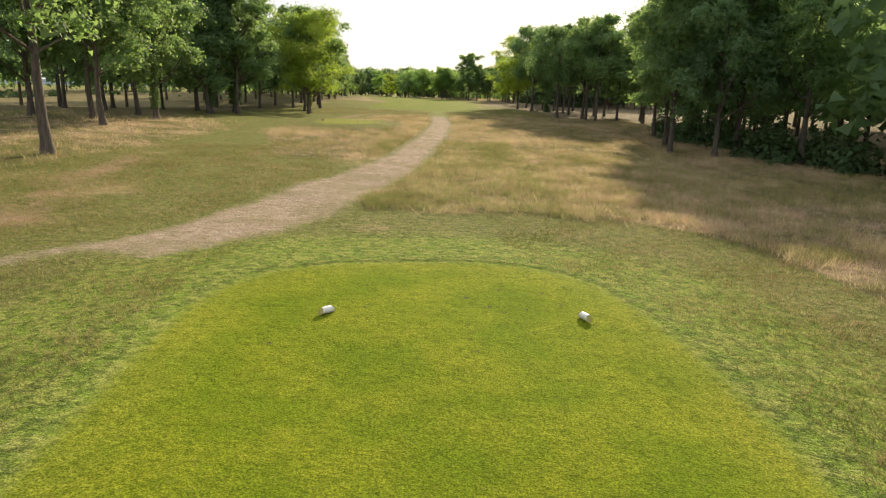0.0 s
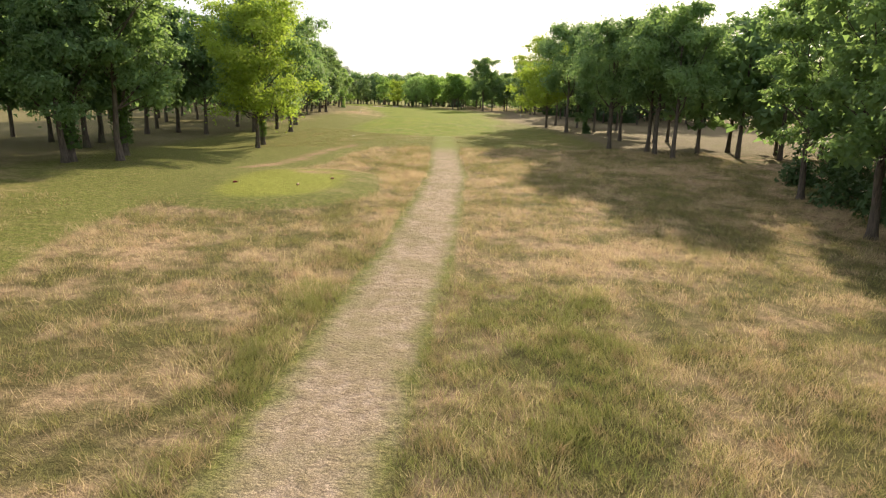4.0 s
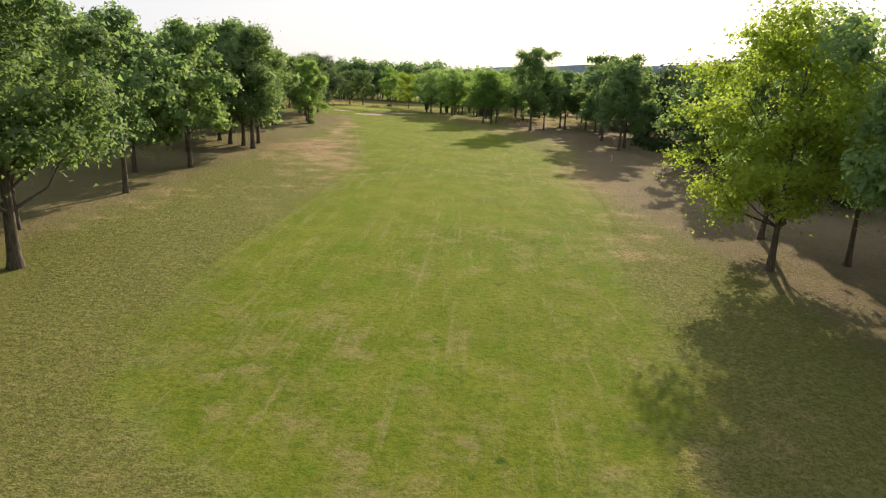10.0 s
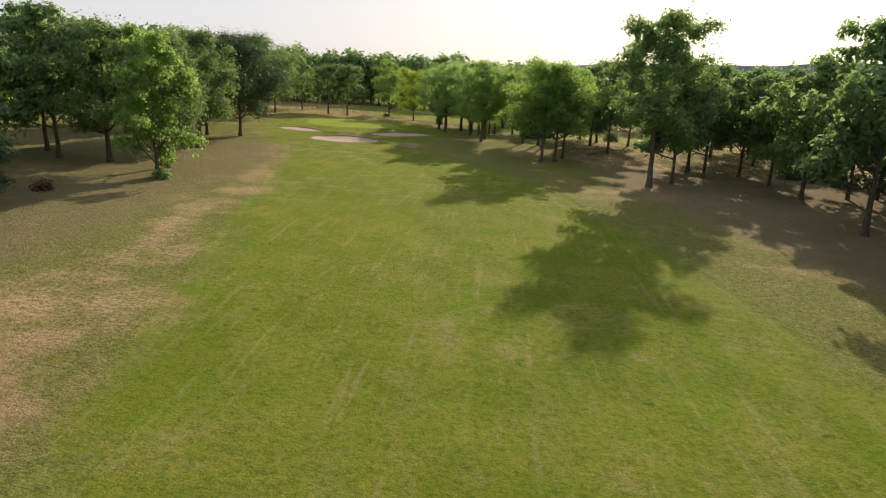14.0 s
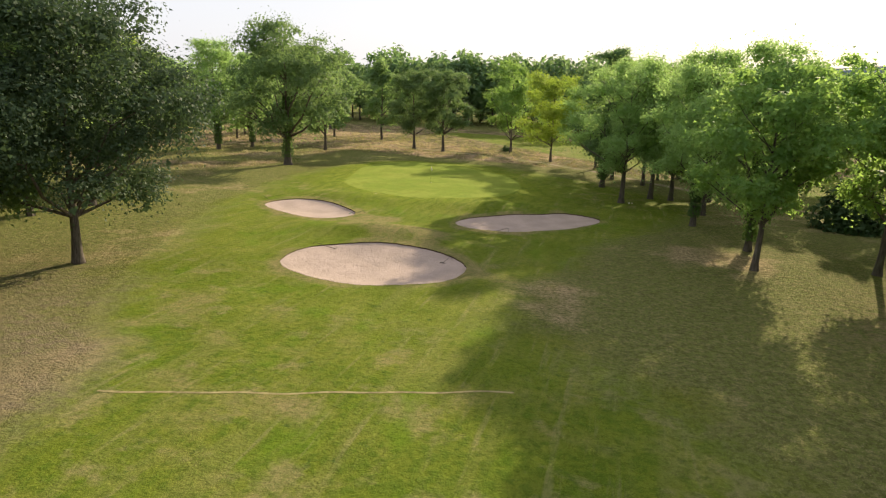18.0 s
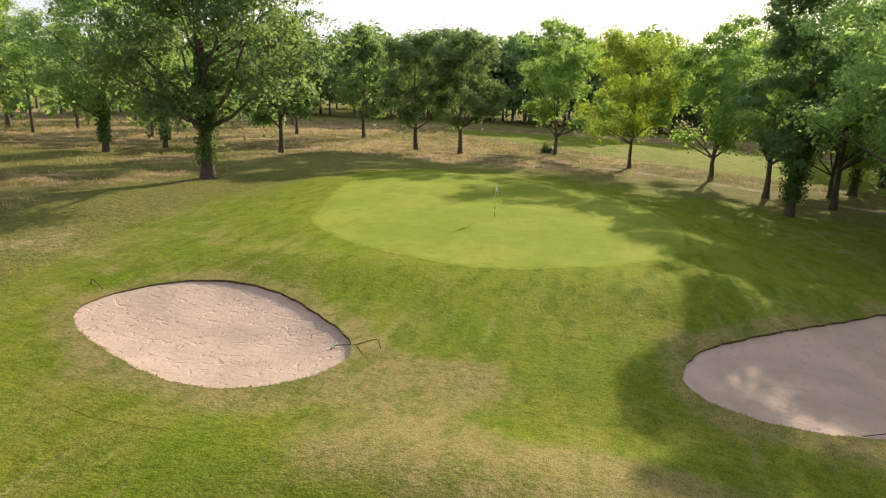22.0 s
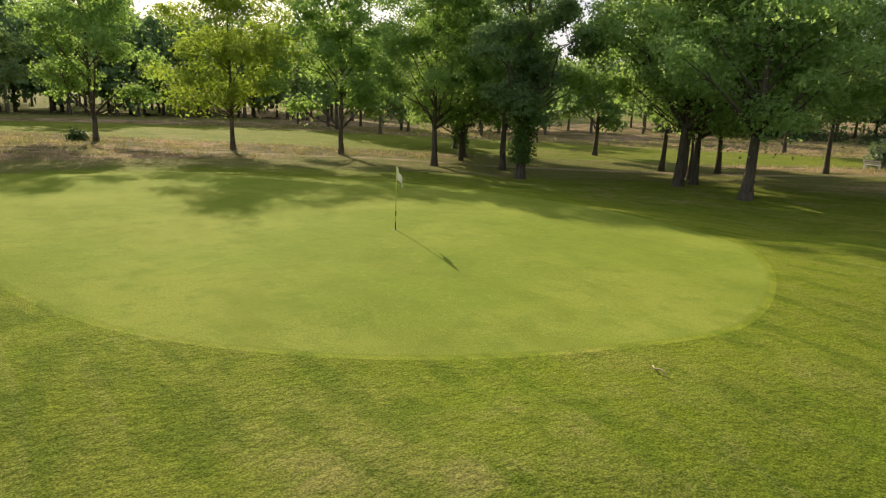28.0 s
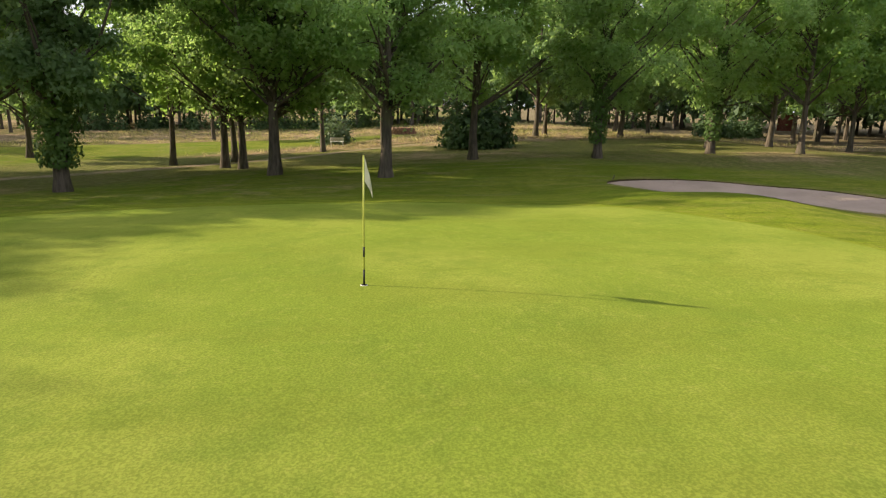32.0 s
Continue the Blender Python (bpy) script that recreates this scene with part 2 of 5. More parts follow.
    k.put(k.p.inputs["Sheen Tint"], k.mix(1.0, col, (4.0, 4.0, 4.0), "MULTIPLY"))
    return k.done(col, 0.95, spec=0.02)


def sand_material():
    k = Nodes("bunker_sand")
    c = k.mix(k.span(k.noise(0.6, 4), 0.3, 0.7), (0.42, 0.33, 0.28), (0.34, 0.27, 0.228))
    c = k.mix(k.span(k.noise(5.0, 4), 0.5, 0.75, 0, 0.5), c, (0.31, 0.24, 0.19))
    w = k.t.nodes.new("ShaderNodeTexWave")
    w.inputs["Scale"].default_value, w.inputs["Distortion"].default_value, w.inputs["Detail"].default_value = 3.6, 22.0, 3.0
    w.inputs["Detail Scale"].default_value = 0.16
    k.put(w.inputs["Vector"], k.pos)
    h = k.math("ADD", k.math("MULTIPLY", k.math("MULTIPLY", w.outputs["Fac"], k.span(k.noise(0.7, 2), 0.45, 0.62)), 0.14), k.math("ADD", k.noise(4.5, 6, 0.72), k.math("MULTIPLY", k.span(k.noise(4.2, 3), 0.55, 0.72), -0.7)))
    k.bump(h, 0.8, 0.06)
    return k.done(c, 0.95, spec=0.1)


def leaf_material(name, dark, light, glow, through=0.4):
    k = Nodes(name)
    c = k.mix(k.island(), dark, light)
    c = k.mix(k.span(k.each(), 0, 1, 0, 0.45), c, (dark[0] * 1.5, dark[1] * 1.25, dark[2] * 1.0))
    c = k.mix(k.span(k.noise(0.35, 2), 0.35, 0.65, 0, 0.35), c, dark)
    k.done(c, 0.6, spec=0.12)
    tr = k.t.nodes.new("ShaderNodeBsdfTranslucent")
    k.put(tr.inputs["Color"], k.mix(k.island(), glow, (glow[0] * 0.7, glow[1] * 0.8, glow[2] * 0.7)))
    mx = k.t.nodes.new("ShaderNodeMixShader")
    mx.inputs[0].default_value = through
    k.t.links.new(k.p.outputs[0], mx.inputs[1])
    k.t.links.new(tr.outputs[0], mx.inputs[2])
    k.t.links.new(mx.outputs[0], k.out.inputs["Surface"])
    return k.m


def bark_material(name, a, b):
    k = Nodes(name)
    c = k.mix(k.span(k.noise(3.0, 4, 0.6, stretch=(3, 3, 0.5)), 0.3, 0.7), a, b)
    c = k.mix(k.span(k.noise(0.9, 3), 0.5, 0.75, 0, 0.5), c, (0.10, 0.11, 0.06))
    k.bump(k.noise(5.0, 4, 0.7, stretch=(3, 3, 0.45)), 1.0, 0.06)
    return k.done(c, 0.95, spec=0.1)


def plain(name, color, rough=0.6, metal=0.0, vary=0.25, scale=14.0, spec=0.3):
    k = Nodes(name)
    c = k.mix(k.span(k.noise(scale, 4), 0.3, 0.75, 0, 1), color, tuple(v * (1 - vary) for v in color))
    return k.done(c, rough, metal, spec)


def hay_material(name="hay", lush=(0.27, 0.265, 0.09), dry=(0.68, 0.54, 0.33)):
    """Blades of unmown grass, greener or drier with the ground they stand on."""
    k = Nodes(name)
    f = k.math("ADD", k.noise(0.33, 4), k.math("MULTIPLY", k.noise(0.045, 4), 0.8))
    f = k.math("ADD", f, k.math("MULTIPLY", k.math("SUBTRACT", k.island(), 0.5), 0.35))
    f = k.math("ADD", f, k.math("MULTIPLY", k.math("SUBTRACT", k.noise(0.95, 3), 0.5), 0.45))
    c = k.mix(k.span(f, 0.76, 1.10), lush, dry)
    c = k.mix(k.span(k.noise(1.3, 3), 0.5, 0.66, 0, 0.7), c, (dry[0] * 0.72, dry[1] * 0.6, dry[2] * 0.68))
    c = k.mix(k.span(k.noise(3.2, 4, 0.65), 0.47, 0.62, 0, 0.6), c, k.mix(0.62, c, (0.05, 0.045, 0.02)))
    k.done(c, 0.8, spec=0.15)
    tr = k.t.nodes.new("ShaderNodeBsdfTranslucent")
    k.put(tr.inputs["Color"], c)
    mx = k.t.nodes.new("ShaderNodeMixShader")
    mx.inputs[0].default_value = 0.35
    k.t.links.new(k.p.outputs[0], mx.inputs[1])
    k.t.links.new(tr.outputs[0], mx.inputs[2])
    k.t.links.new(mx.outputs[0], k.out.inputs["Surface"])
    return k.m


TURF, SAND, HAY = turf_material(), sand_material(), hay_material()
GREEN_TUFT = hay_material("green_tufts", (0.22, 0.25, 0.07), (0.46, 0.42, 0.19))
MEADOW = hay_material("meadow_blades", (0.33, 0.34, 0.10), (0.64, 0.54, 0.28))
SHORT = hay_material("short_blades", (0.185, 0.19, 0.05), (0.42, 0.34, 0.16))
LEAF_OAK = leaf_material("oak_leaves", (0.079, 0.144, 0.065), (0.165, 0.254, 0.113), (0.37, 0.52, 0.15), 0.45)
LEAF_DARK = leaf_material("hornbeam_leaves", (0.075, 0.137, 0.072), (0.155, 0.242, 0.117), (0.334, 0.48, 0.16), 0.45)
LEAF_YELLOW = leaf_material("maple_leaves", (0.114, 0.152, 0.036), (0.198, 0.25, 0.052), (0.50, 0.64, 0.08), 0.48)
LEAF_BROAD = leaf_material("broad_oak_leaves", (0.066, 0.116, 0.055), (0.141, 0.21, 0.095), (0.299, 0.42, 0.13), 0.43)
LEAF_DENSE = leaf_material("dense_leaves", (0.038, 0.068, 0.04), (0.092, 0.138, 0.075), (0.12, 0.18, 0.065), 0.28)
# oak leaves with clearer, sunnier light put into a more vivid green
LEAF_VIVID = leaf_material("vivid_oak_leaves", (0.075, 0.154, 0.056), (0.161, 0.271, 0.091), (0.44, 0.62, 0.14), 0.51)
# lighter copy of the oak leaves, sunlit clusters put into the colour
LEAF_NEAR = leaf_material("sunlit_oak_leaves", (0.102, 0.178, 0.072), (0.225, 0.33, 0.127), (0.55, 0.75, 0.225), 0.48)
LEAF_GREY = leaf_material("willow_leaves", (0.094, 0.144, 0.087), (0.151, 0.207, 0.131), (0.211, 0.28, 0.11), 0.33)
IVY = leaf_material("ivy_leaves", (0.065, 0.126, 0.041), (0.122, 0.201, 0.065), (0.158, 0.24, 0.05), 0.33)
SHRUB = leaf_material("shrub_leaves", (0.049, 0.091, 0.041), (0.101, 0.165, 0.068), (0.106, 0.16, 0.045), 0.28)
BRUSH = leaf_material("dead_leaves", (0.1, 0.05, 0.035), (0.17, 0.09, 0.06), (0.14, 0.08, 0.05), 0.19)
BARK = bark_material("oak_bark", (0.15, 0.125, 0.10), (0.07, 0.06, 0.05))
LIP = plain("bunker_soil", (0.11, 0.08, 0.055), 0.95, 0, 0.5, 9.0, 0.1)

# ---- the lie of the land ----
LAND_Y = (-40, 8, 34, 60, 120, 180, 240, 300, 350, 400, 470)
LAND_Z = (-0.6, -0.5, 0.24, 0.02, 0.07, 0.52, 0.94, 0.80, -0.09, -1.26, -2.41)
LAND_TILT = (-0.6, -0.6, -1.05, -0.95, -0.19, -0.23, -0.46, -0.76, -0.88, -0.95, -0.97)
TEE = [(-4.0, -12), (-4.1, 6), (-4.3, 10.4), (-4.2, 12.5), (-3.5, 14.1), (-1.7, 15.2), (0.5, 15.8), (2.8, 15.8), (4.6, 14.7), (5.3, 12.4), (5.6, 10.5), (5.8, 8.7), (5.8, 6), (5.6, -12)]
TEE_FRONT = [(-13.6, 71.5), (-14.2, 79), (-14.2, 84), (-11, 86.5), (-7.5, 86), (-6.2, 82), (-6.2, 74), (-10, 70.5)]
FAIRWAY = [(-2, 137.5), (4.4, 140), (8.3, 147), (10, 156), (9.7, 167), (12.5, 184), (13.2, 195), (12.3, 210), (11.5, 230), (8, 252), (3, 272), (-4, 290), (-12, 303), (-19, 312),
           (-39, 313), (-37, 304), (-31.8, 288), (-25.8, 257), (-23.4, 247), (-21, 235), (-18, 222), (-16.5, 212), (-16.4, 195), (-16.8, 180), (-17.8, 163), (-16.3, 148), (-12, 142.5)]
APRON = [(-38, 300), (-48, 322), (-53, 340), (-55, 357), (-50, 373), (-41, 378), (-31, 375), (-21, 369), (-12, 363), (-8, 352), (-11, 341), (-16, 334), (-20, 326), (-22, 314), (-20, 303)]
GREEN = [(-46.8, 348.5), (-45.5, 346), (-42.9, 343.6), (-39.6, 342), (-36.7, 341.5), (-33, 342.8), (-30.2, 344.8), (-28.5, 347.6), (-27.7, 351.7), (-27.9, 356.1), (-30, 362), (-34, 367),
         (-40, 370.5), (-46, 370), (-49.3, 366), (-49.5, 360), (-48.2, 354.8)]
FAR_FAIRWAY = [(-66, 442), (-48, 424), (-32, 407), (-20, 396), (-6, 386), (30, 350), (46, 352), (20, 395), (-5, 425), (-25, 442)]
BUNKER_A = [(-36.75, 316.6), (-37.45, 318.7), (-37.15, 321.2), (-35.6, 323), (-33.4, 324), (-31.1, 324.3), (-28.9, 324), (-26.95, 322.8), (-25.6, 320.9), (-25.7, 318.4), (-26.9, 316.7), (-29, 315.4), (-31.2, 314.8), (-33.7, 315.1)]
BUNKER_B = [(-47.6, 333), (-48, 334.2), (-47.5, 335.6), (-46.6, 336.8), (-45.4, 337.4), (-44.1, 337.4), (-42.3, 336.7), (-40.7, 335.4), (-39.5, 334.4), (-38.8, 333.4), (-38.6, 332.3), (-39, 331.3),
            (-39.8, 330.5), (-40.9, 330), (-42.1, 330), (-43.4, 330.4), (-45, 331.2), (-46.5, 332)]
BUNKER_C = [(-30.2, 334), (-29.5, 336.2), (-28, 337.6), (-25.8, 339), (-23.7, 341.0), (-22, 342.2), (-20.3, 342.4), (-18.9, 341.9), (-18.2, 340.6), (-18.7, 338.2), (-21.4, 334.9), (-23.9, 333.3), (-26, 332.4), (-27.8, 332.2), (-29.3, 332.8)]
BUNKERS = (BUNKER_A, BUNKER_B, BUNKER_C)
PATH_LINE = [(-11, 14.6), (-8.2, 17.4), (-6.0, 20.4), (-4.8, 24), (-4.05, 28.5), (-3.1, 31.5), (-2.4, 34.5), (-1.85, 38.2), (-1.2, 44.5), (-0.9, 50), (0.0, 61), (0.4, 72), (1.0, 88), (0.75, 101), (0.35, 120), (0.1, 138)]
DIRT_LINE = [(-62, 396), (-50, 394), (-42, 391.5), (-35.5, 390), (-28.7, 387), (-21.5, 382.5), (-17.5, 379.6), (-9.5, 373), (-2, 364), (8, 352), (18, 340)]


def smooth_ring(ring, n=3):
    """The closed outline with its corners rounded off."""
    p = np.array(ring, float)
    for _ in range(n):
        q = np.roll(p, -1, 0)
        p = np.stack((0.75 * p + 0.25 * q, 0.25 * p + 0.75 * q), 1).reshape(-1, 2)
    return p


def away(ring, x, y):
    """Metres from the closed outline, less than nothing inside it."""
    x, y = np.asarray(x, float), np.asarray(y, float)
    p, best, odd = np.asarray(ring, float), np.full(x.shape, 1e9), np.zeros(x.shape, bool)
    for (ax, ay), (bx, by) in zip(p, np.roll(p, -1, 0)):
        ex, ey = bx - ax, by - ay
        k = np.clip(((x - ax) * ex + (y - ay) * ey) / (ex * ex + ey * ey + 1e-12), 0, 1)
        best = np.minimum(best, (x - ax - k * ex) ** 2 + (y - ay - k * ey) ** 2)
        odd ^= ((ay > y) != (by > y)) & (x < ex * (y - ay) / (ey if ey else 1e-12) + ax)
    return np.where(odd, -1, 1) * np.sqrt(best)


def along(line, x, y):
    """Metres from the open line."""
    best = np.full(np.shape(x), 1e9)
    for (ax, ay), (bx, by) in zip(line, line[1:]):
        ex, ey = bx - ax, by - ay
        k = np.clip(((x - ax) * ex + (y - ay) * ey) / (ex * ex + ey * ey), 0, 1)
        best = np.minimum(best, np.hypot(x - ax - k * ex, y - ay - k * ey))
    return best


def step(v, lo, hi):
    k = np.clip((v - lo) / (hi - lo), 0, 1)
    return k * k * (3 - 2 * k)


RING = {n: smooth_ring(r, 2) for n, r in (("tee", TEE), ("front", TEE_FRONT), ("fair", FAIRWAY), ("apron", APRON), ("green", GREEN), ("far", FAR_FAIRWAY))}
PITS = [smooth_ring(b, 2) for b in BUNKERS]


def patch(x, y, px, py, rx, ry):
    return np.exp(-((x - px) / rx) ** 2 - ((y - py) / ry) ** 2)


def height(x, y):
    """The ground's height at x, y (arrays)."""
    x, y = np.asarray(x, float), np.asarray(y, float)
    z = 0
    for d, w in ((-24, .25), (0, .5), (24, .25)):      # rounds off the folds
        z = z + w * (np.interp(y + d, LAND_Y, LAND_Z) + np.interp(y + d, LAND_Y, LAND_TILT) * np.clip(x, -60, 40) / 40)
    z = z + 0.05 * np.sin(x * 0.31 + 1.3 * np.sin(y * 0.17)) * np.cos(y * 0.23) + 0.02 * np.sin(x * 1.1 + y * 0.7)
    z = z + 0.26 * step(away(RING["tee"], x, y), 4.0, -0.2)
    z = z + 0.5 * step(x, -17, -28) * step(y, 38, 55) * step(y, 112, 88)      # bank below the wood
    z = z - 0.5 * step(x, 11, 24) * step(y, 20, 48) * step(y, 100, 78)
    z = z + 0.46 * step(away(RING["front"], x, y), 4.5, -0.2)
    z = z + 0.44 * step(away(RING["green"], x, y), 6.5, -1.0)
    z = z + 0.75 * patch(x, y, -33.5, 327.2, 5.5, 2.4) + 0.3 * patch(x, y, -44, 340, 5, 2.2) + 0.35 * patch(x, y, -24.5, 343.6, 4.5, 2) + 0.5 * patch(x, y, -28.4, 340.6, 3.6, 2.4) - 0.5 * patch(x, y, -5, 375, 18, 16)
    z = z + (0.75 * step(x, -25, -6) + 0.4 * step(x, -4, 16)) * step(y, 366, 336) * step(y, 308, 328)      # rise beside the right wood
    return z


def at(x, y):
    return float(height(x, y))


def fields(x, y):
    """What the turf material reads: metres to each mown edge, and how dry, long, bare and lush it grows."""
    g = {"s_green": away(RING["green"], x, y)}
    front = away(RING["front"], x, y)
    g["s_tee"] = away(RING["tee"], x, y)
    g["flat"] = step(front, 0.5, -0.9)
    g["s_fair"] = np.minimum.reduce([away(RING["fair"], x, y), away(RING["apron"], x, y), away(RING["far"], x, y)])
    g["s_path"] = np.minimum(along(PATH_LINE, x, y) - np.interp(y, (20, 30, 42), (1.9, 1.75, 1.35)) + 1.6 * step(x, -6.6, -9.2), along(DIRT_LINE, x, y) - 0.75)
    g["lush"] = step(y, 106, 120) * (y < 200) * 0.9
    left_edge = np.interp(y, (150, 180, 212, 235, 257, 288, 304), (-16.3, -16.8, -16.5, -21, -25.8, -31.8, -37))
    band = np.exp(-((x - left_edge + np.interp(y, (245, 268), (5.0, 1.0))) / np.interp(y, (245, 268), (5.5, 2.0))) ** 2) * step(y, 150, 175) * step(y, 320, 300)
    dry = -0.05 + 0.36 * band + 0.3 * patch(x, y, -28, 228, 8, 14) + 0.85 * patch(x, y, -20.5, 316.5, 3.5, 4) + 0.8 * patch(x, y, -10, 327.5, 4, 5) + 0.3 * patch(x, y, -46, 318, 5, 12) + 0.9 * np.exp(-((np.minimum.reduce([away(p, x, y) for p in PITS]) - 0.2) / 0.95) ** 2)
    dry = dry + 0.5 * patch(x, y, -9, 130, 8, 7) + 0.35 * patch(x, y, 17, 225, 6, 40) + 1.5 * patch(x, y, -33, 327.3, 5.5, 2.0) + 1.5 * patch(x, y, -36.4, 331.8, 2.6, 2.6) + 0.7 * patch(x, y, -9, 88.5, 6, 3) + 0.5 * patch(x, y, -30, 50, 12, 30)
    g["dry"] = dry - 0.5 * patch(x, y, -22, 140, 8, 25) - 0.3 * patch(x, y, -20, 85, 7, 30) + 0.1 * patch(x, y, -9, 30, 7, 10) - 0.15 * patch(x, y, -11, 10, 7, 10) - 0.45 * patch(x, y, 9, 14, 4, 12) - 0.3 * patch(x, y, -24, 180, 6, 20) - 0.35 * patch(x, y, -84, 362, 22, 24)
    edge_right = np.interp(y, (0, 40, 100, 160, 190, 215, 250, 275, 300), (26, 24, 22, 18, 13, 13, 16, 10, 6))
    g["litter_shade"] = np.maximum(step(x - edge_right, 0, 5) * step(y, 345, 320), 0.7 * step(x, -30, -36) * step(y, 60, 80) * step(y, 320, 300))
    start = np.interp(x, (-4, 3, 8, 10.3, 11.6, 12.6), (22.5, 22, 21.5, 20, 17.5, 0))
    lane = np.interp(y, (25, 30, 40, 50, 62, 88, 120), (-3.3, -1.9, -0.4, 0.5, 1.2, 2.3, 1.7))
    right = step(x - lane, -0.3, 0.6) * step(x, 60, 34) * step(y - start, 0, 3.5) * step(y, 124, 110)
    left = step(x - lane, -2.4, -3.3) * step(x, np.interp(y, (37, 48, 60, 72, 92, 106, 117), (-10, -13, -17, -19, -12, -10.5, -9)), np.interp(y, (37, 48, 60, 72, 92, 106, 117), (-7.5, -11, -14, -14, -10, -8.8, -7))) * step(y, 33, 46) * step(y, 122, 110) * step(away(RING["front"], x, y), 1.5, 4.0)
    verge = step(x, -17, -21) * step(x, -60, -48) * step(y, 12, 22) * step(y, 78, 60) * 0.5
    back = step(y, 378, 388) * step(y, 470, 440) * step(g["s_fair"], 0.5, 3)
    west = step(x, -59, -64) * step(y, 330, 350) * step(y, 460, 420) * np.clip(0.42 + 0.6 * step(y, 392, 404) + 0.5 * patch(x, y, -93, 378, 9, 4) + 0.5 * patch(x, y, -71, 354, 8, 3) + 0.25 * np.sin(x * 0.31 + 2) * np.sin(y * 0.37), 0, 1)
    east = 0.75 * step(x, 4, 9) * step(y, 300, 312) * step(x, 90, 60) * step(g["s_fair"], 0.5, 3)
    wood = step(x, 24, 30) * step(y, 160, 190) * step(y, 300, 280) * 0.2
    g["long"] = np.clip(np.maximum.reduce([right, left, verge, back, west, east, wood]), 0, 1) * step(g["s_path"], 0.0, 0.7) * step(g["s_tee"], 1.0, 3.5)
    g["short"] = (1 - g["long"]) * step(g["s_tee"], 0.3, 0.8) * step(g["s_path"], 0.0, 0.8) * step(g["s_fair"], 0.3, 1.5) * (1 - g["flat"])
    bare = 0.95 * patch(x, y, -9.2, 84.6, 2.3, 1.0) + 0.75 * np.exp(-(along([(-10.9, 89.8), (-6.8, 89.4), (-4.8, 88.8), (-3.3, 87), (-2.8, 84.6)], x, y) / 1.4) ** 2) + 0.6 * patch(x, y, -10.5, 87.5, 3.5, 1.4) + 1.1 * patch(x, y, -27, 229, 5.0, 4.2) + 0.6 * patch(x, y, -26, 222, 5, 1.2)
    bare = bare + 0.6 * patch(x, y, -1, 316, 4, 5) + 0.75 * np.exp(-(along([(-13.2, 19.5), (-15, 25.5), (-17, 36.5)], x, y) / 1.0) ** 2) + 0.95 * np.exp(-(along([(-16.5, 89), (-15.2, 93.8), (-14, 98), (-13.4, 105), (-12.4, 112), (-11, 118)], x, y) / 0.8) ** 2)
    g["bare"] = np.clip(bare + 0.6 * patch(x, y, 14, 208, 4, 14) + 0.5 * patch(x, y, 10, 283, 6, 5), 0, 1)
    return g


def mesh_of(name, verts, faces, material, smooth=True, slots=None):
    """A mesh from arrays: verts (n, 3), faces (m, 3 or 4)."""
    verts, faces = np.asarray(verts, np.float32), np.asarray(faces, np.int32)
    me, k = bpy.data.meshes.new(name), faces.shape[1]
    me.vertices.add(len(verts))
    me.vertices.foreach_set("co", verts.ravel())
    me.loops.add(faces.size)
    me.loops.foreach_set("vertex_index", faces.ravel())
    me.polygons.add(len(faces))
    me.polygons.foreach_set("loop_start", np.arange(0, faces.size, k, dtype=np.int32))
    me.polygons.foreach_set("use_smooth", np.full(len(faces), smooth))
    me.update(calc_edges=True)
    for m in material if isinstance(material, (list, tuple)) else (material,):
        me.materials.append(m)
    if slots is not None:
        me.polygons.foreach_set("material_index", np.asarray(slots, np.int32))
    return me


def lines(*parts):
    """Grid lines: (from, to, step) stretches, end to end."""
    return np.unique(np.round(np.concatenate([np.arange(a, b + 1e-6, s) for a, b, s in parts]), 3))


def sheet(name, xs, ys, keep=None, lift=0.0, inside=None, whole=False):
    """A piece of ground on grid lines; keep: whether a cell stays, by its four corners' x and y."""
    gx, gy = np.meshgrid(xs, ys)
    x, y = gx.ravel(), gy.ravel()
    n, m = len(xs), len(ys)
    i = (np.arange(m - 1)[:, None] * n + np.arange(n - 1)[None, :]).ravel()
    f = np.stack((i, i + 1, i + 1 + n, i + n), 1)
    if keep is not None:
        k = keep(x, y)[f]
        f = f[k.all(1) if whole else k.any(1)]
        used = np.unique(f)
        back = np.zeros(len(x), np.int32)
        back[used] = np.arange(len(used))
        x, y, f = x[used], y[used], back[f]
    z = height(x, y) + lift
    if inside is not None:
        z = z - lift * 1.8 * step(inside(x, y), -2.6, 0.15)      # the rim dips under the ground
    me = mesh_of(name, np.stack((x, y, z), 1), f, TURF)
    for key, v in fields(x, y).items():
        me.attributes.new(key, "FLOAT", "POINT").data.foreach_set("value", v.astype(np.float32))
    return new(name, me)


XS = lines((-3000, -600, 400), (-600, -200, 50), (-200, -70, 5), (-70, -52, 1), (-52, 26, 0.65), (26, 70, 1.5), (70, 200, 5), (200, 600, 50), (600, 3000, 400))
YS = lines((-1500, -300, 200), (-300, -40, 20), (-40, 2, 2), (2, 30, 0.5), (30, 306, 0.9), (306, 376, 0.5), (376, 470, 2), (470, 700, 10), (700, 1500, 100), (1500, 3500, 400))


def outside_pits(x, y):
    return np.minimum.reduce([away(p, x, y) for p in PITS]) > 0.25


